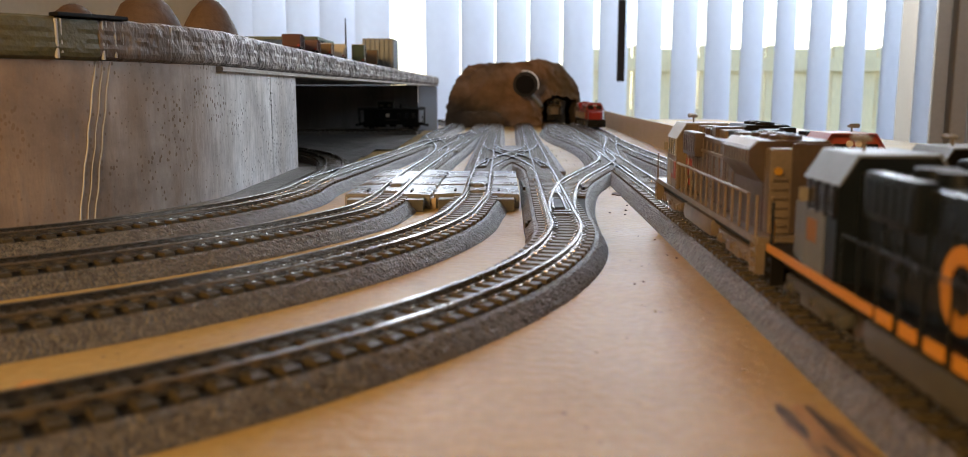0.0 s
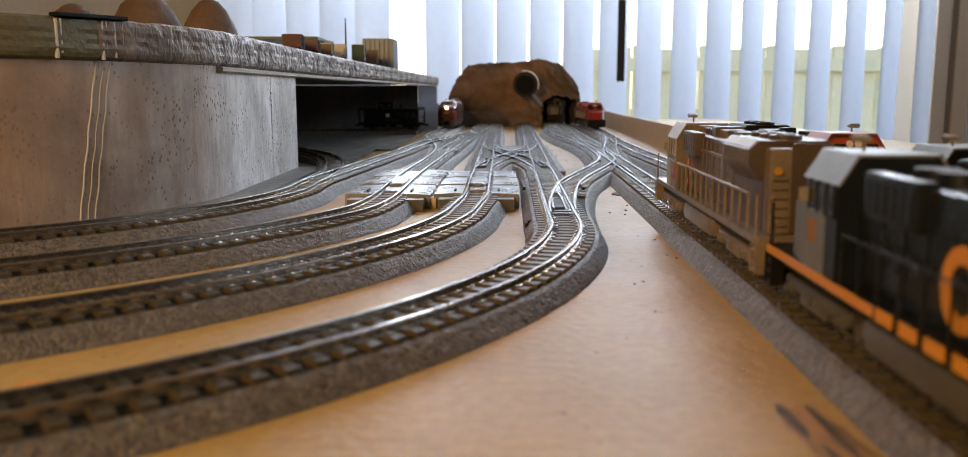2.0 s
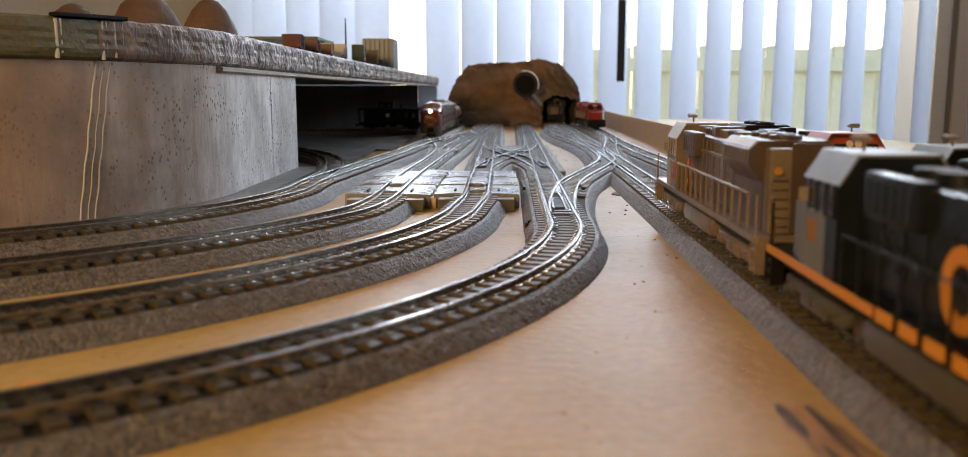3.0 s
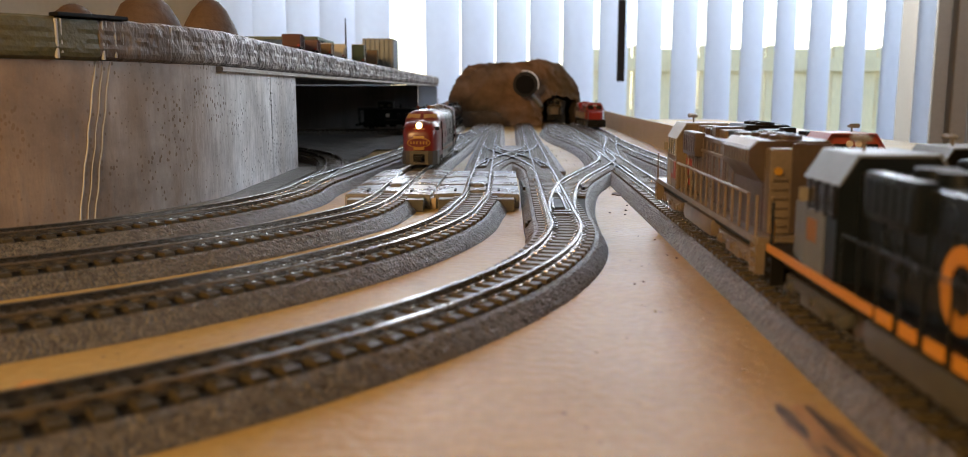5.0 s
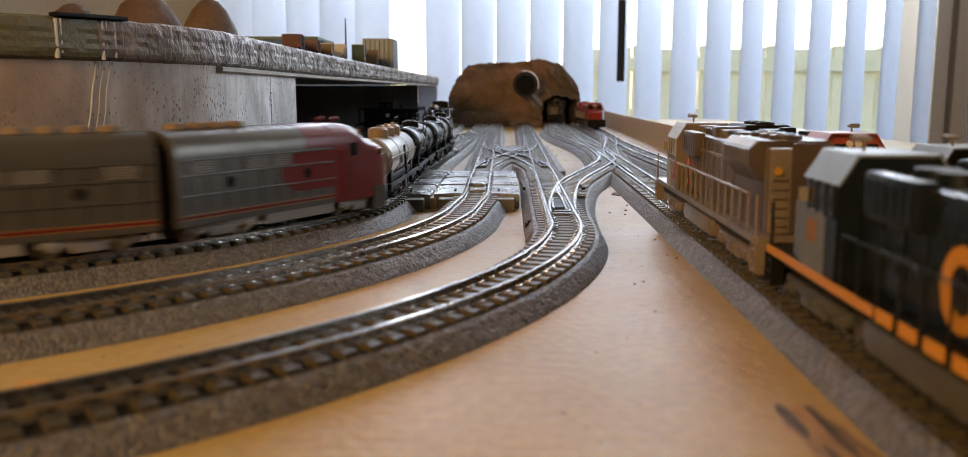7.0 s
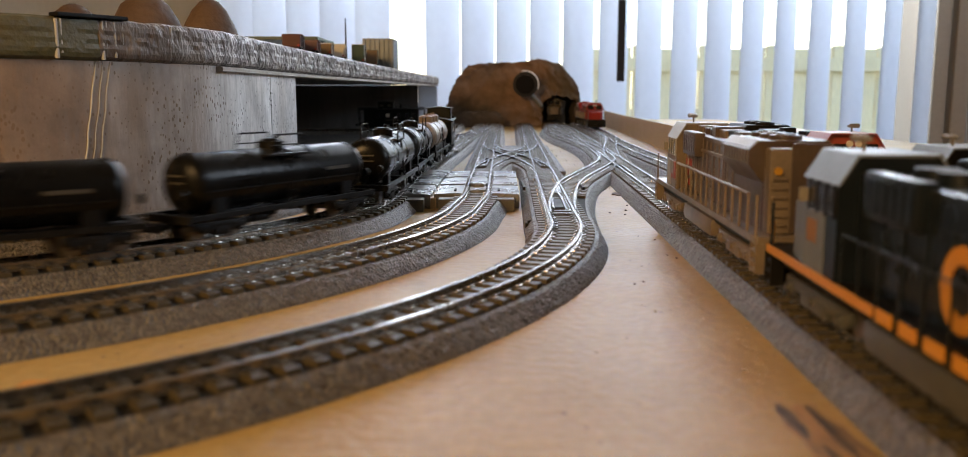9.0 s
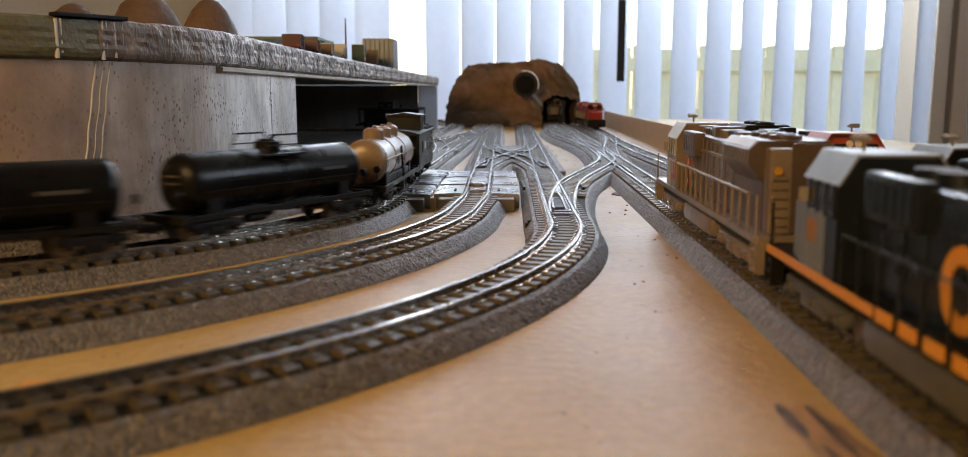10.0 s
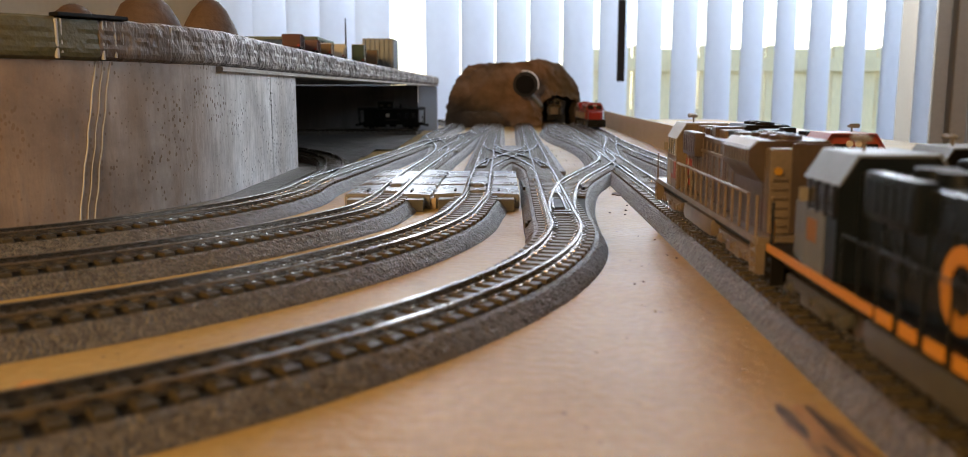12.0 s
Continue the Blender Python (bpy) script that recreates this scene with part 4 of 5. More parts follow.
def caboose():
    t = thing("caboose", "dark wooden-sided caboose with raised cupola", "caboose", "moving train")
    part("body", box(B(), -29, 29, -8.8, 8.8, 5.0, 21.6, 0.3), CABOOSE, t)
    bm = B()
    loft(bm, [[(x, -9.8, 20.6), (x, -9.8, 21.3), (x, -5, 22.6), (x, 0, 23.1), (x, 5, 22.6), (x, 9.8, 21.3), (x, 9.8, 20.6)] for x in (-36, 36)])
    part("roof", bm, CABOOSE, t, "dark arched roof")
    part("cupola", box(B(), -2, 14, -7.8, 7.8, 22.0, 28.8, 0.3), CABOOSE, t)
    bm = B()
    loft(bm, [[(x, -8.6, 28.6), (x, -8.6, 29.1), (x, 0, 30.2), (x, 8.6, 29.1), (x, 8.6, 28.6)] for x in (-3.2, 15.2)])
    part("cupola_roof", bm, CABOOSE, t)
    part("roof_walk", box(B(), -35, -3.4, -2.2, 2.2, 23.3, 23.7, 0.1), UNDER, t)
    for k in range(9):
        part("roof_rib", box(B(), -35 + k * 3.7, -34.4 + k * 3.7, -9.6, 9.6, 22.0, 22.5), CABOOSE, t)
    for s in (-1, 1):
        for x in (-24, -16.5, -8, 14):
            w = part("window", box(B(), x - 1.7, x + 1.7, s * 8.85 - 0.2, s * 8.85 + 0.2, 12.0, 17.2, 0.1), GLASS, t, "small dark window")
            part("window_frame", box(B(), x - 2.1, x + 2.1, s * 8.85 - 0.12, s * 8.85 + 0.12, 11.6, 17.6, 0.1), CABOOSE, w)
        for x in (1.8, 10.2):
            part("cupola_window", box(B(), x - 2, x + 2, s * 7.85 - 0.2, s * 7.85 + 0.2, 23.8, 26.4, 0.2), FAINT, t, "faintly lit cupola window")
        for x in (-35, 35):
            bm = B()
            for y in (3.2, 8.6):
                rod(bm, (x, s * y, 5), (x, s * y, 20.8), 0.25, n=6)
            rod(bm, (x, s * 3.2, 12), (x, s * 8.6, 12), 0.25, n=6)
            part("end_rail", bm, UNDER, t)
        for k in range(17):
            part("side_board", box(B(), -28.2 + 3.3 * k, -25.1 + 3.3 * k, s * 8.8 - 0.14, s * 8.8 + 0.14, 5.2, 11.2), CABOOSE, t)
        part("lettering_bar", box(B(), -9, 6, s * 9.0 - 0.1, s * 9.0 + 0.1, 9.6, 10.4), FAINT, t, "faint pale lettering")
    part("herald", box(B(), 1.5, 5.5, -9.1, -8.9, 13.0, 16.6, 0.1), PALE, t, "pale square herald")
    part("herald", box(B(), 1.5, 5.5, 8.9, 9.1, 13.0, 16.6, 0.1), PALE, t, "pale square herald")
    bm = B()
    box(bm, -36, -29, -8.8, 8.8, 4.4, 5.6, 0.2), box(bm, 29, 36, -8.8, 8.8, 4.4, 5.6, 0.2)
    part("end_platform", bm, UNDER, t)
    part("smoke_stack", rod(B(), (-10, 4, 22), (-10, 4, 27), 0.9), UNDER, t)
    frame_and_trucks(t, 68, 21)
    return t


SPEED = 175.0
_len = [0.0]
for (_x0, _y0), (_x1, _y1) in zip(PATH_B, PATH_B[1:]):
    _len.append(_len[-1] + math.hypot(_x1 - _x0, _y1 - _y0))
_len = np.array(_len)
_bx, _by = np.array([p[0] for p in PATH_B]), np.array([p[1] for p in PATH_B])


def on_line(s):
    """Plan point at s mm along the running line; it goes on straight past either end."""
    if s < 0:
        d = Vector((_bx[1] - _bx[0], _by[1] - _by[0])).normalized()
        return Vector((_bx[0], _by[0])) + d * s
    return Vector((float(np.interp(s, _len, _bx)), float(np.interp(s, _len, _by))))


NOSE_AT = 5.8, -6.0 + float(_len[np.argmin((_bx + 37) ** 2 + (_by - 338) ** 2)])


def nose_s(t):
    return NOSE_AT[1] - SPEED * (t - NOSE_AT[0])


# each vehicle: its mesh, the distance of its middle behind the nose, and whether it faces back
TRAIN = []
_back = 0.0
for _make, _L, _flip in ([(lambda: cab_diesel("diesel_locomotive", True), 93.5, False), (lambda: cab_diesel("diesel_locomotive", False), 93.5, True), (tan_tank_car, 84, False)]
                         + [(black_tank_car, 86.8, False)] * 5 + [(tan_tank_car, 84, False), (caboose, 76, False)]):
    TRAIN.append((_make(), _back + _L / 2, _flip))
    _back += _L


def vehicle_rows(ob, behind, flip):
    b = ob["trucks"]
    body, turns = [], ([], [])
    for k in range(0, 121):
        t = k / 10
        s = nose_s(t) + behind
        f, r = on_line(s - b), on_line(s + b)
        if flip:
            f, r = r, f
        mid, a = (f + r) / 2, math.degrees(math.atan2(f.y - r.y, f.x - r.x))
        body.append((t, pose(mid.x * MM, mid.y * MM, RAIL_TOP * MM, 0, 0, a)))
        for j, sg in enumerate((1, -1)):
            q = s + (sg if not flip else -sg) * b
            u, v = on_line(q - 4), on_line(q + 4)
            if flip:
                u, v = v, u
            ta = (math.degrees(math.atan2(u.y - v.y, u.x - v.x)) - a + 180) % 360 - 180
            turns[j].append((t, pose((-b if j == 0 else b) * MM, 0, 0, 0, 0, ta)))
    return body, turns


def motions():
    for ob, behind, flip in TRAIN:
        body, turns = vehicle_rows(ob, behind, flip)
        walk(ob, body)
        for tr, rows in zip([c for c in ob.children if c.name.startswith("truck")], turns):
            walk(tr, rows)


# ---------------------------------------------------------------- parked diesels
GOLD = material("weathered_gold_paint", (0.15, 0.116, 0.085), 0.32, second=(0.055, 0.041, 0.03), scale=90, fine=900, bump=0.1, wear=0.45)
BROWN = material("dark_brown_hood_paint", (0.068, 0.049, 0.037), 0.32, second=(0.03, 0.022, 0.017), scale=90, fine=900, bump=0.12, wear=0.5)
GREYROOF = material("light_grey_roof", (0.27, 0.265, 0.26), 0.4, second=(0.34, 0.33, 0.32), scale=90, fine=900, bump=0.08, wear=0.3)
NAVY = material("dark_navy_paint", (0.006, 0.009, 0.013), 0.3, second=(0.01, 0.014, 0.02), scale=80, fine=900, bump=0.05, wear=0.3, spec=0.3)
CABGREY = material("blue_grey_paint", (0.11, 0.125, 0.15), 0.4, second=(0.08, 0.09, 0.11), scale=90, fine=900, bump=0.05, wear=0.3)
ORANGE = material("orange_stripe_paint", (0.48, 0.20, 0.018), 0.42, second=(0.5, 0.2, 0.02), scale=90, fine=900, bump=0.05, wear=0.25)
BRIGHTRED = material("bright_red_paint", (0.27, 0.02, 0.014), 0.35, second=(0.3, 0.02, 0.015), scale=90, fine=900, bump=0.05, wear=0.3)
TANKGREY = material("dark_grey_tank_paint", (0.055, 0.055, 0.05), 0.38, second=(0.035, 0.034, 0.03), scale=90, fine=900, bump=0.06, wear=0.35)
DULLORANGE = material("dull_orange_number_paint", (0.22, 0.10, 0.025), 0.5, second=(0.12, 0.06, 0.02), scale=120, fine=900, bump=0.05, wear=0.4)
DUSKRED = material("dull_red_paint", (0.26, 0.05, 0.03), 0.45, second=(0.18, 0.035, 0.025), scale=90, fine=900, bump=0.05, wear=0.35)


def hood_diesel(label, body, cab, roof, sill, rails, front_panel=None, tall=1.14, hood=None):
    """A six-axle road diesel, cab forward, with walkways and handrails."""
    hood = hood or body
    t = thing("hood_diesel", label, "locomotive", "parked locomotives")
    bm = B()
    box(bm, -66, 66, -9.6, 9.6, 7.6, 9.2, 0.2)
    part("walkway", bm, sill, t)
    part("frame", box(B(), -62, 62, -7.5, 7.5, 5.4, 7.7, 0.3), UNDER, t, "black frame")
    # long hood, stepped
    part("long_hood", box(B(), -46, 30, -6.0, 6.0, 9.2, 25.0, 0.7), hood, t, smooth=True)
    bm = B()
    loft(bm, [[(x, -6.2, 9.2), (x, -6.2, 18.5), (x, -9.6, 22.2), (x, -9.6, 25.2), (x, -7.4, 26.8), (x, 7.4, 26.8), (x, 9.6, 25.2), (x, 9.6, 22.2), (x, 6.2, 18.5), (x, 6.2, 9.2)] for x in (-58, -57.5, -33)])
    part("radiator_section", bm, hood, t)
    part("rear_hood", box(B(), -62.5, -58, -6.2, 6.2, 9.2, 25.6, 0.8), body, t, smooth=True)
    for s in (-1, 1):
        bm = B()
        loft(bm, [[(x, s * 9.65, 22.3), (x, s * 9.8, 22.4), (x, s * 9.8, 25.1), (x, s * 9.65, 25.2)] for x in (-56.5, -34.5)])
        part("radiator_grille", bm, GREYTRUCK, t, "grey radiator grille")
        bm = B()
        loft(bm, [[(x, s * 9.3, 25.6), (x, s * 7.5, 27.0), (x, s * 7.2, 26.8), (x, s * 9.4, 25.2)] for x in (-57.5, -33.5)])
        part("sloped_roof_panel", bm, hood if body is DUSKRED else roof, t, "grey sloped roof panel")
        # doors along the hood
        for k in range(8):
            d = part("hood_door", box(B(), -30 + 7 * k, -23.8 + 7 * k, s * 6.05 - 0.2, s * 6.05 + 0.2, 10.2, 20.8, 0.15), hood, t)
            part("latch", box(B(), -25.2 + 7 * k, -24.6 + 7 * k, s * 6.3 - 0.2, s * 6.3 + 0.2, 15, 16.4), hood if body is NAVY else GREYTRUCK, d)
        # brake grid blister
        part("brake_blister", box(B(), 6, 24, s * (6.2 if body is NAVY else 6.9) - 1.6, s * (6.2 if body is NAVY else 6.9) + 1.6, 19.5, 25.8, 0.6), hood, t, smooth=True)
        for k in range(6):
            part("blister_louvre", box(B(), 7 + 2.8 * k, 8.8 + 2.8 * k, s * (7.75 if body is NAVY else 8.45) - 0.2, s * (7.75 if body is NAVY else 8.45) + 0.2, 20.6, 24.8), hood, t)
        # handrail
        x0, x1 = -58, 27
        fine = 0.5 if body is NAVY else 1.0
        part("handrail", rod(B(), (x0, s * 9.3, 16.6), (x1, s * 9.3, 16.6), 0.36 * fine, n=8), rails, t)
        for k in range(13):
            x = x0 + (x1 - x0) * k / 12
            part("stanchion", box(B(), x - 0.45 * fine, x + 0.45 * fine, s * 9.3 - 0.3 * fine, s * 9.3 + 0.3 * fine, 8.2, 16.6, 0.12), rails, t)
        for x in (-65, 65):
            bm = B()
            for z in (1.6, 3.8, 6.0):
                box(bm, x - 2.2, x + 1.0 if x > 0 else x + 2.2, s * 8.6 - 1.4, s * 8.6 + 1.2, z, z + 0.6, 0.1)
            box(bm, x - 2.5, x - 2.0, s * 8.6 - 1.4, s * 8.6 + 1.2, 1.4, 8), box(bm, x + 1.6, x + 2.1, s * 8.6 - 1.4, s * 8.6 + 1.2, 1.4, 8)
            part("corner_step", bm, sill, t)
            part("corner_rail", rod(B(), (x, s * 9.2, 8), (x, s * 9.2, 17), 0.35, n=8), rails, t)
    # cab and nose
    bm = B()
    ring = [(-9.3, 9.2), (-9.3, 23.2), (-6.4, 27.2), (6.4, 27.2), (9.3, 23.2), (9.3, 9.2)]
    loft(bm, [[(x, y, z) for y, z in ring] for x in (30, 45)])
    part("cab", bm, cab, t)
    bm = B()
    ring2 = [(-9.5, 23.1), (-6.5, 27.5), (6.5, 27.5), (9.5, 23.1), (9.2, 23.0), (6.3, 27.1), (-6.3, 27.1), (-9.2, 23.0)]
    loft(bm, [[(x, y, z) for y, z in ring2] for x in (29.6, 46.6)])
    part("cab_roof", bm, roof, t)
    bm = B()
    loft(bm, [[(45, -8.8, 9.2), (45, -8.8, 19.6), (45, 8.8, 19.6), (45, 8.8, 9.2)], [(56, -7.6, 9.2), (56, -7.6, 18.4), (56, 7.6, 18.4), (56, 7.6, 9.2)], [(58.5, -5.2, 9.2), (58.5, -5.2, 17.0), (58.5, 5.2, 17.0), (58.5, 5.2, 9.2)]])
    part("nose", bm, front_panel or cab, t)
    for s in (-1, 1):
        for x in (32.6, 36.8, 41.0):
            w = part("cab_window", box(B(), x - 1.5, x + 1.5, s * 9.35 - 0.22, s * 9.35 + 0.22, 18.6, 22.8, 0.15), GLASS, t, "dark cab window")
            for e in (-1.8, 1.8):
                part("window_frame", box(B(), x + e - 0.25, x + e + 0.25, s * 9.4 - 0.3, s * 9.4 + 0.3, 18.3, 23.1), GREYROOF if body is GOLD else UNDER, w)
        m = pose(45.3 * MM, s * 4.4 * MM, 22.3 * MM, 0, -12, 0)
        part("windscreen", box(B(), -0.3, 0.4, -3.2, 3.2, -2.2, 2.2, 0.2, m), GLASS, t)
        if cab is not NAVY:
            part("cab_number_bar", box(B(), 33.6, 38.6, s * 9.4 - 0.16, s * 9.4 + 0.16, 13.0, 16.6), rails if cab is GOLD else ORANGE, t)
        part("mirror", box(B(), 43.6, 44.2, s * 10.2 - 0.8, s * 10.2 + 0.8, 19.4, 21.6, 0.1), GREYTRUCK, t)
    # roof things
    for x in (-52, -44.5, -37):
        bm = B()
        rod(bm, (x, 0, 26.6), (x, 0, 27.7), 3.6, n=20)
        rod(bm, (x, 0, 27.7), (x, 0, 28.0), 2.2, n=12)
        part("roof_fan", bm, hood, t, smooth=True)
    for x in (10, 17):
        part("roof_fan", rod(B(), (x, 0, 24.8), (x, 0, 26.6), 3.2, n=20), hood, t, smooth=True)
    part("exhaust", box(B(), -14, -8, -2.2, 2.2, 24.8, 27.0, 0.4), UNDER, t)
    part("roof_hatch", box(B(), -30, -18, -4.4, 4.4, 24.9, 25.8, 0.2), hood, t)
    bm = B()
    rod(bm, (38, 2.6, 27.2), (38, 2.6, 29.2), 0.3, n=6)
    for k in (-1, 0, 1):
        rod(bm, (37.4, 2.6 + 0.9 * k, 29.2), (40.2, 2.6 + 0.9 * k, 29.4), 0.3, 0.7, n=8)
    part("horn", bm, GREYTRUCK, t, "grey air horn")
    part("fuel_tank", box(B(), -19, 19, -8.7, 8.7, 1.3, 6.4, 1.4), body if body is GOLD else TANKGREY, t, smooth=True)
    for x, s in ((66, 1), (-66, -1)):
        part("pilot", box(B(), min(x, x + s * 1.4), max(x, x + s * 1.4), -9.4, 9.4, 1.2, 9.4, 0.2), sill, t)
        coupler(t, x, s)
    for y in (-1.3, 1.3):
        part("headlight", rod(B(), (46.4, y, 24.6), (47.2, y, 24.6), 0.9), PALE, t)
    # the superstructure stands a little taller than drawn above
    for o in t.children_recursive:
        for v in o.data.vertices:
            if v.co.z > 9.2 * MM:
                v.co.z = 9.2 * MM + (v.co.z - 9.2 * MM) * tall
    for x in (-42, 42):
        truck(t, x, 26, GOLD if body is GOLD else TANKGREY, axles=3, r=3.1)
    return t


def place(t, x, y, heading):
    t.matrix_basis = pose(x * MM, y * MM, RAIL_TOP * MM, 0, 0, heading)
    return t


gold = place(hood_diesel("weathered gold road diesel with grey roof, red decals on its hood", GOLD, GOLD, GREYROOF, GOLD, GOLD, hood=BROWN), lane_e(251), 251, 88.05)
for _s in (-1, 1):
    for _k in range(14):
        _x, _z = 18.5 + 2.3 * (_k % 5) + (_k // 5) * 0.8, 11.0 + 3.1 * (_k // 5)
        part("flag_decal", box(B(), _x, _x + 1.3, _s * 6.35 - 0.12, _s * 6.35 + 0.12, _z, _z + 2.0, 0, None), BRIGHTRED if _k % 3 else PALE, gold)
    part("cab_panel", box(B(), 30.6, 37.5, _s * 9.4 - 0.1, _s * 9.4 + 0.1, 12.2, 17.6), DUSKRED, gold, "dull red cab panel")
    part("cab_panel", box(B(), 38.2, 44.6, _s * 9.4 - 0.1, _s * 9.4 + 0.1, 9.6, 18.0), GREYROOF, gold, "grey cab panel")
part("rear_panel", box(B(), -62.9, -62.3, -6.0, 1.6, 9.6, 29.0, 0.2), BROWN, gold, "dark brown rear panel")
part("rear_lamp", rod(B(), (-62.4, 4.4, 23.0), (-63.2, 4.4, 23.0), 0.9, n=14), YELLOW, gold, "yellow rear lamp", smooth=True)
for _k in range(6):
    part("rear_step", box(B(), -63.2, -62.4, 2.4, 5.6, 11 + 2.0 * _k, 11.4 + 2.0 * _k, 0.1), GOLD, gold)
for _s in (-1, 1):
    for _k in range(9):
        part("grille_bar", box(B(), -56.2 + 2.4 * _k, -55.2 + 2.4 * _k, _s * 9.85 - 0.12, _s * 9.85 + 0.12, 24.4, 27.2), BROWN, gold)
    for _k in range(12):
        part("rivet_strip", box(B(), -31 + 5.0 * _k, -30.6 + 5.0 * _k, _s * 6.3 - 0.12, _s * 6.3 + 0.12, 10, 26.0), GOLD, gold)
    part("hood_ledge", box(B(), -32, 6, _s * 6.3 - 0.4, _s * 6.3 + 0.4, 22.6, 23.4, 0.15), GOLD, gold)
for _k, (_x, _w, _h) in enumerate(((-40, 5, 1.0), (-24, 3, 1.5), (-4, 4, 1.2), (2, 2.5, 1.9), (26, 3, 1.3))):
    part("roof_fitting", box(B(), _x - _w, _x + _w, -3 - _k % 2, 3 + _k % 2, 27.0, 28.2 + _h, 0.3), BROWN if _k % 2 else GOLD, gold)
navy = place(hood_diesel("dark navy road diesel with orange sill stripe and emblem", NAVY, NAVY, CABGREY, UNDER, NAVY, CABGREY), lane_e(109.5), 109.5, 88.05)
for _s in (-1, 1):
    part("sill_stripe", box(B(), 13, 66, _s * 9.75 - 0.15, _s * 9.75 + 0.15, 7.9, 9.5), ORANGE, navy, "orange sill stripe")
    for _k in range(9):
        part("stripe_block", box(B(), 6.4 - 7.4 * _k, 11.6 - 7.4 * _k, _s * 9.75 - 0.15, _s * 9.75 + 0.15, 7.7, 9.7, 0.1), ORANGE, navy, "orange stripe block")
    bm, rg = B(), []
    for _k in range(15):
        c, d = -_s * math.cos(radians(40 + 20 * _k)), math.sin(radians(40 + 20 * _k))
        rg.append([(-4.8 + 5.4 * c, _s * 6.3, 15.8 + 5.6 * d), (-4.8 + 5.4 * c, _s * 6.5, 15.8 + 5.6 * d), (-4.8 + 3.1 * c, _s * 6.5, 15.8 + 3.3 * d), (-4.8 + 3.1 * c, _s * 6.3, 15.8 + 3.3 * d)])
    loft(bm, rg)
    part("ring_emblem", bm, ORANGE, navy, "open orange ring emblem")
    part("cab_panel", box(B(), 35.0, 44.8, _s * 9.4 - 0.1, _s * 9.4 + 0.1, 9.4, 20.0), CABGREY, navy, "blue-grey cab panel")
    for _k in range(3):
        part("number_bar", box(B(), 38.6 + 1.7 * _k, 39.8 + 1.7 * _k, _s * 9.5 - 0.12, _s * 9.5 + 0.12, 14.2, 18.2), DULLORANGE, navy)
part("end_handrail", rod(B(), (66.6, 8.6, 1.6), (66.6, 8.6, 14), 0.5, n=8), ORANGE, navy, "orange corner handrail")
place(hood_diesel("red-roofed road diesel on the siding behind", DUSKRED, DUSKRED, DUSKRED, UNDER, GREYTRUCK, tall=1.03, hood=UNDER), 107.0, 300, -90.5)
place(hood_diesel("black road diesel with silver roof on the siding", TANKBLACK, TANKBLACK, SILVER, UNDER, GREYTRUCK, tall=1.03), 106.2, 157, 89.5)
place(hood_diesel("small bright red diesel waiting on the far track", BRIGHTRED, BRIGHTRED, DUSKRED, UNDER, GREYTRUCK, tall=1.0), 123.5, 1034, -90)
place(hood_diesel("tan diesel standing in the tunnel mouth", GOLD, GOLD, GREYROOF, UNDER, GREYTRUCK), 97, 1262, -91)
# The caboose mesh stands in for a dark locomotive, chosen for its length.
place(tagged(caboose(), "black caboose standing in for a locomotive parked under the deck", "caboose", "parked cars"), -99, 950, 180)


# ---------------------------------------------------------------- track fittings
def cut(path, y0, y1):
    return [p for p in path if y0 <= p[1] <= y1 and p[0] > -200]


DARKSTEEL = material("dark_grey_plastic", (0.09, 0.088, 0.085), 0.4, 0.1, second=(0.06, 0.058, 0.055), scale=80, fine=900, bump=0.1, wear=0.3)


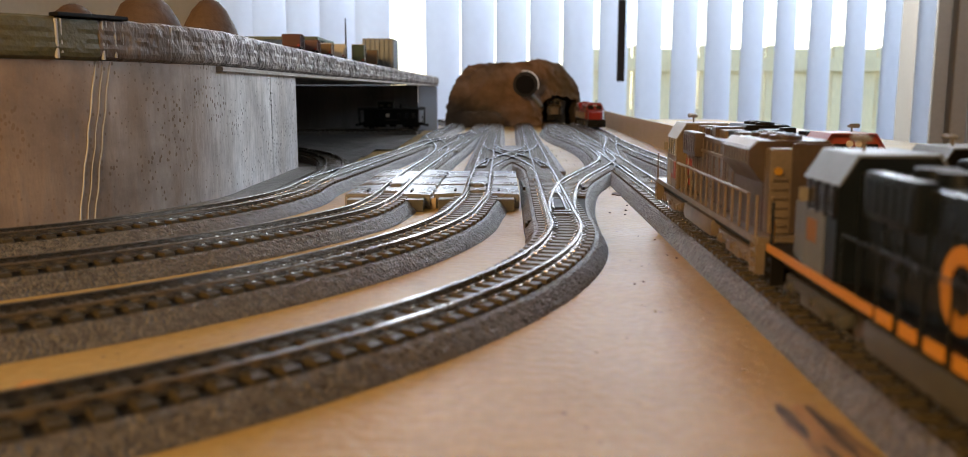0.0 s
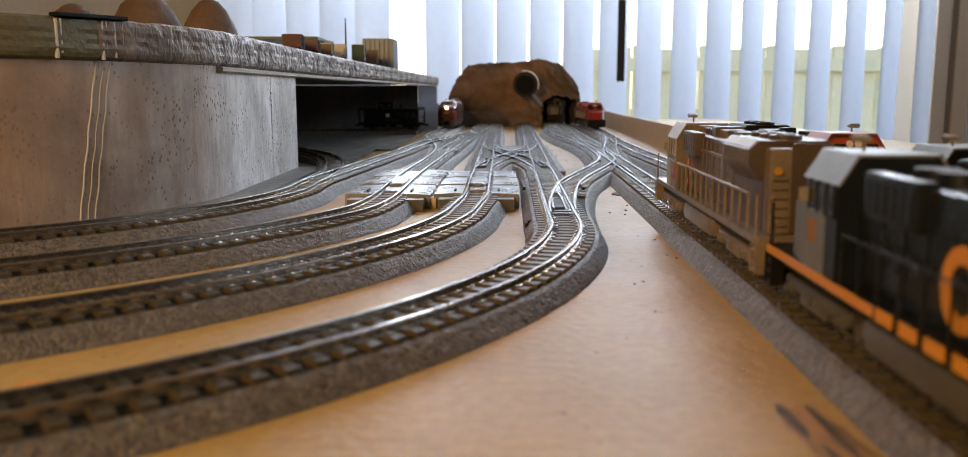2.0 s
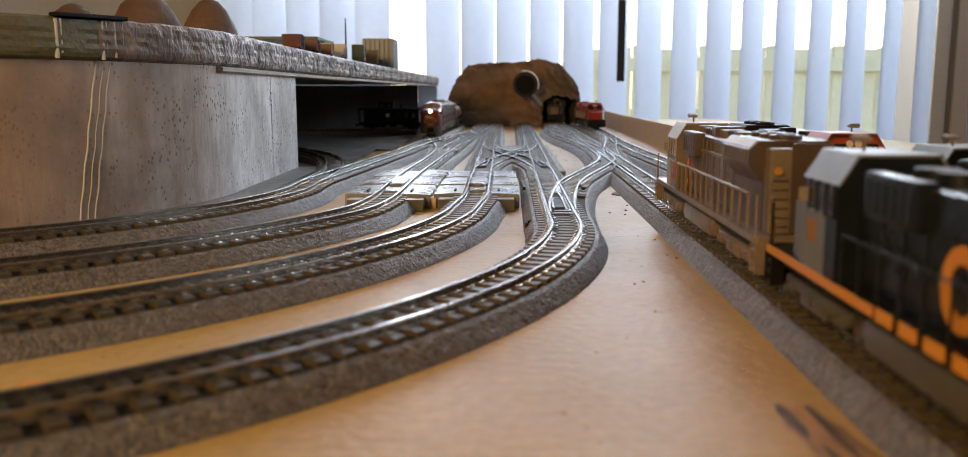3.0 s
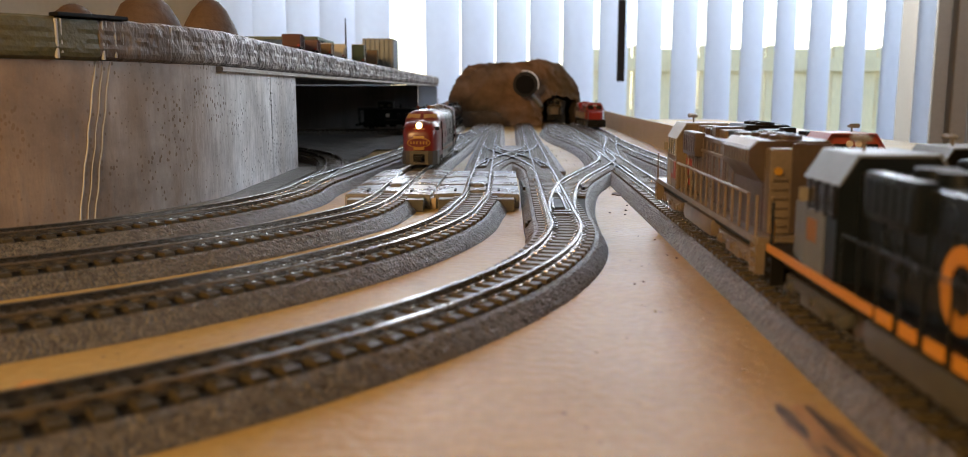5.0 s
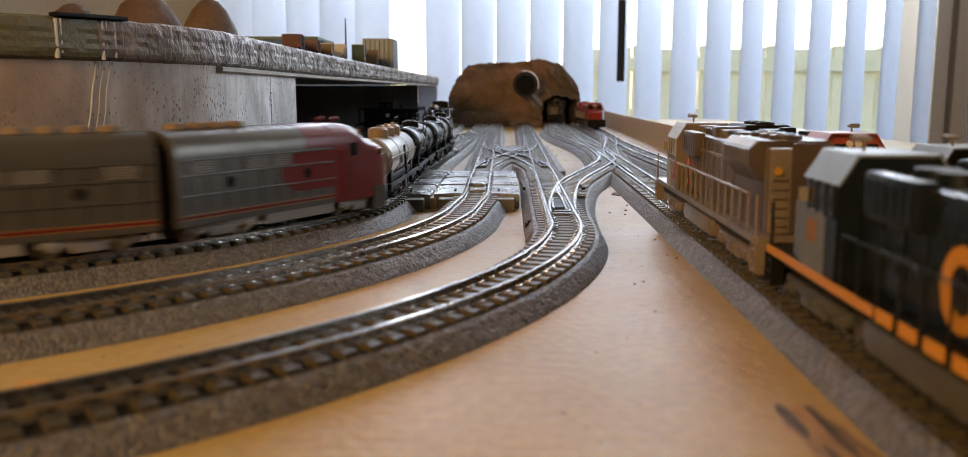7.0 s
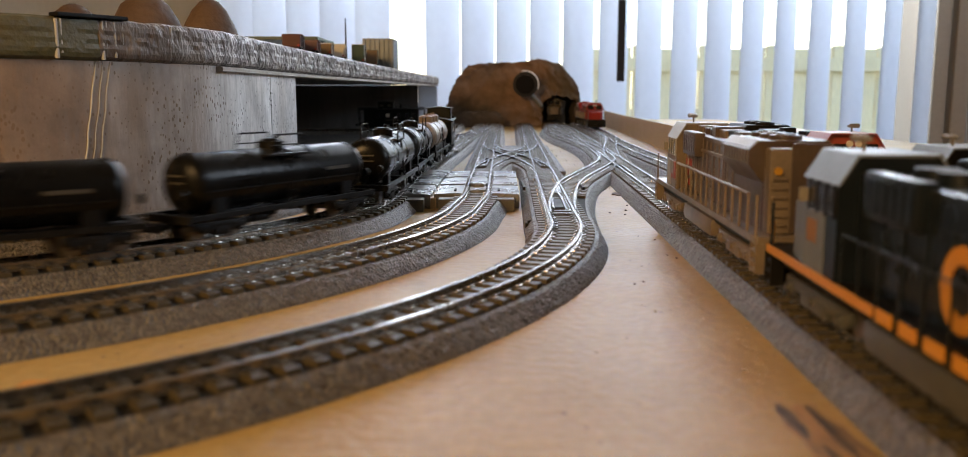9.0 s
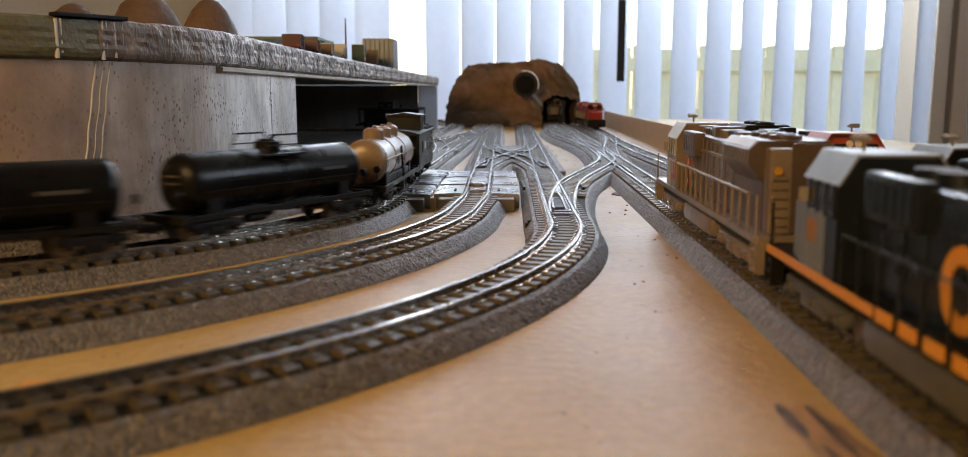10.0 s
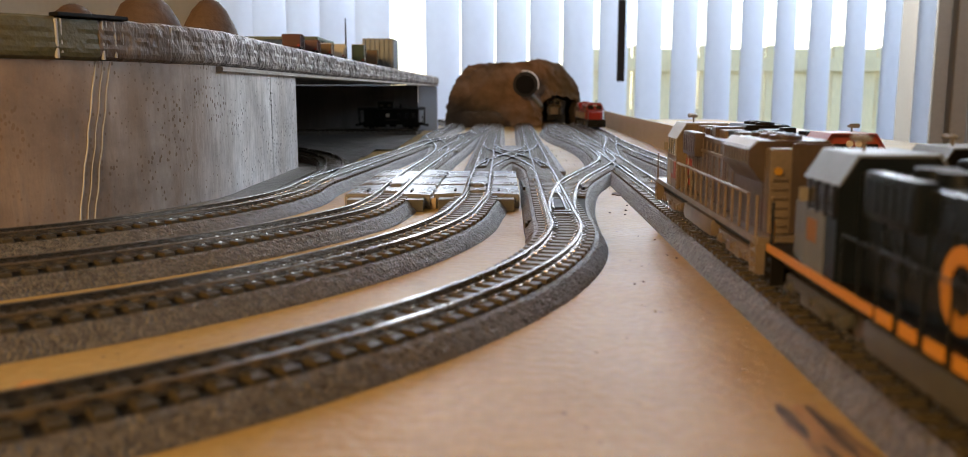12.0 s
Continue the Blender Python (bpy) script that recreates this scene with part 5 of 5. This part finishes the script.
def rerailer(path, y0, y1, label):
    t = thing("rerailer", label, "rerailer", "rerailer plates")
    p = cut(path, y0, y1)
    n = len(p)
    third = n // 3
    for s in (-1, 1):
        for k in range(3):
            seg = p[k * third + (1 if k else 0): (k + 1) * third]
            prof = [(s * 6.0, 0.2), (s * 6.0, 6.0), (s * 6.3, 6.3), (s * 12.0, 6.2), (s * 17.0, 5.9), (s * 17.3, 5.6), (s * 17.3, 0.2)]
            pl = part("side_plate", sweep(B(), [(x, y, 0) for x, y in seg], prof), STEEL, t)
            for o in (8.2, 10.2, 12.2, 14.2):
                part("plate_rib", sweep(B(), [(x, y, 0) for x, y in seg[2:-2]], [(s * o, 5.9), (s * o, 6.32), (s * (o + 0.6), 6.3), (s * (o + 0.6), 5.9)]), STEEL, pl)
        a = p[2]
        part("guide_lug", box(B(), a[0] + s * 9 - 0.5, a[0] + s * 9 + 0.5, a[1] + 2, a[1] + 9, 6.0, 7.0, 0.3), UNDER, t, "black guide lug")
        a = p[0]
        part("front_step", box(B(), a[0] + s * 10.5 - 4.6, a[0] + s * 10.5 + 4.6, a[1] - 9, a[1] - 0.6, 0, 4.9, 0.3), DARKSTEEL, t, "dark grey front step")
    seg = p[4:-4]
    part("centre_plate", sweep(B(), [(x, y, 0) for x, y in seg], [(-3.4, 4.8), (-3.4, 6.1), (-3.0, 6.4), (3.0, 6.4), (3.4, 6.1), (3.4, 4.8)]), STEEL, t)
    for c in (p[int(n * 0.38)],):
        bm = B()
        oct_ = [(c[0] + 3.8 * dx, c[1] + 17 * dy) for dx, dy in ((-1, -0.6), (-0.55, -1), (0.55, -1), (1, -0.6), (1, 0.6), (0.55, 1), (-0.55, 1), (-1, 0.6))]
        loft(bm, [[(x, y, 6.2) for x, y in oct_], [(x, y, 7.5) for x, y in oct_], [(c[0] + (x - c[0]) * 0.86, c[1] + (y - c[1]) * 0.94, 7.9) for x, y in oct_]])
        part("raised_pad", bm, STEEL, t, "raised eight-sided pad")


rerailer(PATH_B, 350, 462, "grey plastic rerailer plate set round the track")
rerailer(PATH_C, 352, 462, "grey plastic rerailer plate with ribbed wings")
tagged(part("riser_block", box(B(), -23.4, -19.4, 352, 440, 0, 4.4, 0.3), BEIGE, None, "brown wooden block between the rerailer plates"), category="block")


def small_rail(pts, parent, closed=False, name="guard_rail"):
    path = [(x, y, -0.1) for x, y in (pts + pts[:1] if closed else pts)]
    part(name, sweep(B(), path, [(-0.35, 5.0), (-0.35, 6.9), (0.35, 6.9), (0.35, 5.0)]), RAIL, parent)


sw = thing("turnout_frog", "nickel frog and guard rails of a turnout", "turnout", "turnout frogs")
for _x0, _x1, _y in ((23.4, 30.2, 291.5), (24.0, 30.2, 298), (26.8, 31.4, 352)):
    part("stretcher_bar", box(B(), _x0, _x1, _y - 0.8, _y + 0.8, 6.2, 6.75, 0.15), RAIL, sw)
part("tie_cover", box(B(), 25.4, 29.4, 312, 338, 5.2, 5.9, 0.3), UNDER, sw, "black plastic cover between the blades")
small_rail([(24.4, 306), (26.2, 340), (28.0, 350)], sw, name="blade")
small_rail([(28.6, 300), (30.0, 340), (29.8, 350)], sw, name="blade")
part("frog_casting", loft(B(), [[(27.4, 356, z), (31.6, 356, z), (33.6, 392, z), (33.0, 396, z)] for z in (5.0, 6.6)]), RAIL, sw, "nickel frog casting")
for _x in (17.2, 42.5):
    part("guard_rail", box(B(), _x - 0.5, _x + 0.5, 372, 398, 5.2, 6.8, 0.3), UNDER, sw, "black plastic check rail")
for _y in (268, 278):
    for _e in (-4.5, 4.5):
        part("rail_joiner", box(B(), lane_d(_y) + _e - 1.0, lane_d(_y) + _e + 1.0, _y - 3.5, _y + 3.5, 5.0, 6.2, 0.3), STEEL, sw, "bright rail joiner")
sw2 = thing("turnout_frog", "nickel frog and guard rails of a turnout", "turnout", "turnout frogs")
small_rail([(70, 470), (73.5, 492), (77, 520)], sw2)
small_rail([(74.5, 440), (76, 470), (76.5, 485)], sw2)
part("frog_casting", box(B(), 73, 76, 486, 504, 5.0, 6.7, 0.3), UNDER, sw2, "black plastic frog casting")
sw3 = thing("turnout_frog", "bright check rails of a double crossover", "turnout", "turnout frogs")
for _pts in ([(-3.4, 478), (1.0, 480), (3.4, 530), (1.5, 540), (-3.0, 500)], [(35.8, 478), (31.4, 480), (29.8, 530), (31.6, 540), (35.6, 500)]):
    small_rail(_pts, sw3, True)
for _pts in ([(8, 556), (17, 580), (27, 604)], [(28, 556), (18.5, 580), (9, 604)]):
    small_rail(_pts, sw3)
_bm = B()
loft(_bm, [[(x, y, z) for x, y in ((-8, 470), (2, 474), (8, 500), (12, 520), (21, 520), (26, 500), (29, 474), (44, 470), (50, 700), (-6, 700))] for z in (0, 4.45)])
tagged(part("crossover_bed", _bm, GRANITE, None, "grey moulded bed under the double crossover"), category="roadbed")

for _x, _y, _w in ((-66, 437, 5), (15.5, 296, 4), (41, 447, 4), (-21.5, 575, 4), (-15.5, 480, 4), (-55, 560, 5), (90, 520, 5)):
    _b = B()
    box(_b, -2, 2, -_w / 2, _w / 2, 0.5, 4.6, 0.5)
    box(_b, -1, 1.2, -1, 1, 4.5, 6.0, 0.3)
    _o = tagged(part("track_clip", _b, UNDER, None, "small black plastic clip against the roadbed"), category="clip", group="track clips")
    _o.matrix_basis = pose(_x * MM, _y * MM, 0)
    for _v in _o.data.vertices:
        _v.co = Vector((_v.co.x * 0.7, _v.co.y * 0.7, _v.co.z * 0.6))
for _x, _y in ((82.5, 395), (80.5, 430)):
    _b = B()
    box(_b, -2.6, 2.6, -2, 2, 5.0, 5.9, 0.2), box(_b, -0.6, 0.6, -3.4, -1.2, 5.4, 6.8, 0.2)
    _o = tagged(part("switch_lever", _b, UNDER, None, "small black switch lever between the rails"), category="lever")
    _o.matrix_basis = pose(_x * MM, _y * MM, 0)

# ---------------------------------------------------------------- litter and stains on the board
CRUMB = material("dark_crumbs", (0.08, 0.055, 0.035), 0.8, bump=0.2, scale=300)
STAIN = material("peeled_wood_patch", (0.36, 0.20, 0.05), 0.5, second=(0.10, 0.06, 0.025), scale=110, fine=500, bump=0.5, wear=0.97, stretch=(1.6, 0.45, 1))
DARKSTAIN = material("dark_wood_stain", (0.055, 0.036, 0.016), 0.6, second=(0.16, 0.10, 0.04), scale=160, fine=600, bump=0.5, wear=0.7)
DUST = material("orange_dust", (0.55, 0.25, 0.05), 0.8, second=(0.5, 0.3, 0.1), scale=200, bump=0.3)


def blot(name, cx, cy, rx, ry, mat, label, category, h=0.12, seed=1):
    rnd = random.Random(seed)
    ring = [(cx + rx * math.cos(a) * rnd.uniform(0.7, 1.1), cy + ry * math.sin(a) * rnd.uniform(0.7, 1.1)) for a in [2 * math.pi * i / 20 for i in range(20)]]
    bm = B()
    loft(bm, [[(x, y, 0.0) for x, y in ring], [(cx + (x - cx) * 0.96, cy + (y - cy) * 0.96, h) for x, y in ring]])
    return tagged(part(name, bm, mat, None, label), category=category)


blot("peeled_patch", 47.2, 114, 4.6, 17, STAIN, "brown peeled patch showing dark wood", "patch", seed=4)
blot("dark_stain", 44.4, 121, 1.1, 7.5, DARKSTAIN, "dark brown ragged stain on the board", "stain", 0.16, seed=11)
blot("dark_stain", 48.6, 116, 1.0, 12, DARKSTAIN, "dark brown ragged stain on the board", "stain", 0.2, seed=12)
blot("dark_stain", 45.6, 107, 0.8, 6, DARKSTAIN, "dark brown ragged stain on the board", "stain", 0.2, seed=13)
blot("dust_smear", -72.5, 136, 3.2, 2.6, DUST, "small smear of orange dust", "dust", 0.3, seed=2)
blot("wood_scrap", 62, 402, 3.0, 7, CRUMB, "thin brown scrap on the board", "scrap", 0.4, seed=7)
_rnd = random.Random(5)
_bm = B()
for _k in range(90):
    _x, _y = _rnd.uniform(20, 62), _rnd.uniform(140, 440)
    if _k > 60:
        _x, _y = _rnd.uniform(40, 62), _rnd.uniform(560, 900)
    _r = _rnd.uniform(0.12, 0.45)
    bmesh.ops.create_icosphere(_bm, subdivisions=1, radius=_r * MM, matrix=pose(_x * MM, _y * MM, _r * 0.5 * MM, 0, 0, _k * 40) @ Matrix.Diagonal((1.6, 1, 0.7, 1)))
tagged(part("board_crumbs", _bm, CRUMB, None, "tiny dark crumbs scattered on the board"), category="crumbs", kind="stuff")


# ---------------------------------------------------------------- things on the deck
MOUND = material("dark_brown_plaster", (0.085, 0.05, 0.033), 0.75, second=(0.14, 0.09, 0.06), scale=40, fine=300, bump=0.6, wear=0.5, depth=0.001)
GREEN = material("dark_green_paint", (0.035, 0.07, 0.055), 0.4, bump=0.05)
MAROON = material("maroon_paint", (0.07, 0.016, 0.015), 0.45, bump=0.05)
PINK = material("faded_pink_paint", (0.13, 0.06, 0.055), 0.45, bump=0.05)
OCHRE = material("ochre_paint", (0.16, 0.10, 0.055), 0.45, bump=0.05)
CORRUGATED = material("grey_corrugated_wall", (0.22, 0.25, 0.29), 0.4, 0.3, bump=0.05)


def mound(x, y, r, h, seed):
    bm = B()
    rings = []
    for k, (q, z) in enumerate(((1, 0), (0.93, 0.22), (0.78, 0.5), (0.55, 0.78), (0.28, 0.95), (0.06, 1.0))):
        rings.append([(x + r * q * math.cos(a) + wobble(a * 3, z * 4, seed, 1, 1.6), y + r * q * math.sin(a) + wobble(a * 3, z * 4, seed + 5, 1, 1.6), 66.4 + h * z) for a in [2 * math.pi * i / 20 for i in range(20)]])
    tagged(part("plaster_mound", loft(bm, rings), MOUND, None, "dark brown rounded plaster mound on the deck", smooth=True), category="mound", group="plaster mounds")


mound(-158, 420, 19, 26, 1)
mound(-128, 420, 14, 23, 2)
mound(-196, 430, 16, 22, 3)
tagged(part("wooden_base", box(B(), -142, -116, 400, 408, 66.8, 70.5, 0.5), OCHRE, None, "ochre wooden strip under a mound"), category="strip")
tagged(part("black_slab", box(B(), -13, 13, -4, 1.2, 71.2, 72.6, 0.4, pose(-0.134, 0.3035, 0, 0, 0, 57)), UNDER, None, "thin black strip lying on the deck's edge"), category="strip")


def road_vehicle(label, x, y, L, h, body, cabm, tank=False):
    t = thing("model_truck", label, "model truck", "vehicles on the deck")
    if tank:
        part("tank", rod(B(), (-L / 2, 0, h * 0.6), (L * 0.2, 0, h * 0.6), h * 0.38, n=16), body, t, smooth=True)
    else:
        part("bed", box(B(), -L / 2, L * 0.2, -4.5, 4.5, 2, h, 0.5), body, t)
    part("cab", box(B(), L * 0.22, L / 2, -4.3, 4.3, 1.5, h * 0.85, 0.9), cabm, t)
    part("windscreen", box(B(), L * 0.4, L / 2 + 0.15, -3.6, 3.6, h * 0.5, h * 0.75, 0.2), GLASS, t)
    part("chassis", box(B(), -L / 2, L / 2, -3, 3, 1.0, 2.2, 0.2), UNDER, t)
    for k in range(4):
        sx = -L / 2 + 0.7 * L * (k + 0.5) / 4
        part("stake", box(B(), sx - 0.5, sx + 0.5, -4.9, 4.9, 2.2, h + 0.5, 0.2), UNDER if k % 2 else cabm, t)
    part("tail_light", box(B(), -L / 2 - 0.3, -L / 2 + 0.2, -4, -2.8, 2.4, 3.4), BRIGHTRED, t)
    part("bonnet", box(B(), L / 2 - 0.2, L / 2 + 4, -3.4, 3.4, 1.4, h * 0.5, 0.6), cabm, t)
    for wx in (-L * 0.35, -L * 0.1, L * 0.34):
        for s in (-1, 1):
            part("wheel", rod(B(), (wx, s * 3.2, 1.5), (wx, s * 4.5, 1.5), 1.5, n=12), UNDER, t)
    t.matrix_basis = pose(x * MM, y * MM, 0.067, 0, 0, 96)


road_vehicle("maroon boxy model truck on the deck's edge", -98, 462, 26, 8.2, MAROON, MAROON)
road_vehicle("faded pink model truck on the deck", -97, 502, 26, 7.4, PINK, PINK)
road_vehicle("ochre model truck on the deck's edge", -96.5, 545, 30, 8.0, OCHRE, PALE)
road_vehicle("white model tank truck on the deck", -97, 600, 42, 10, PALE, PALE, True)
road_vehicle("green and white model truck on the deck", -95, 680, 46, 14, GREEN, PALE)
road_vehicle("tan model truck beside a grey shed", -93, 742, 32, 13, OCHRE, GREEN)
_t = thing("corrugated_shed", "grey corrugated shed standing on the deck", "shed")
part("core", box(B(), -107, -81, 790, 830, 66.6, 93), CORRUGATED, _t)
for _k in range(7):
    part("rib", box(B(), -107 + 4.1 * _k, -104.6 + 4.1 * _k, 788.4, 790.2, 66.6, 93.4, 0.3), CORRUGATED, _t)
for _k in range(10):
    part("rib", box(B(), -81.2, -79.6, 790.5 + 4.1 * _k, 792.9 + 4.1 * _k, 66.6, 93.4, 0.3), CORRUGATED, _t)
_t = thing("flat_roof", "dark green flat shelter roof with a mast", "shelter")
part("roof", box(B(), -150, -104, 560, 620, 79, 81, 0.3), GREEN, _t, "dark green roof")
for _x in (-148, -106):
    part("support", box(B(), _x - 1, _x + 1, 588, 592, 66.8, 79), GREEN, _t)
part("mast", rod(B(), (-96, 622, 66.8), (-96, 622, 97), 0.8, 0.4, n=8), DARKMETAL, _t, "thin dark mast")


def seat(ob, y):
    """Stands a thing of the deck on the deck's thick top."""
    f = min(1.241, 30.27 / (19.5 + 0.01188 * y))
    eye = Vector(EYE)
    ob.matrix_basis = Matrix.Translation(eye) @ Matrix.Scale(f, 4) @ Matrix.Translation(-eye) @ ob.matrix_basis


for _o in [o for o in scene.objects if o.parent is None]:
    if _o.name.split(".")[0] in ("plaster_mound", "wooden_base", "corrugated_shed", "flat_roof", "model_truck"):
        seat(_o, {"plaster_mound": 420, "wooden_base": 404, "corrugated_shed": 810, "flat_roof": 590}.get(_o.name.split(".")[0], _o.matrix_basis.translation.y / MM))


motions()
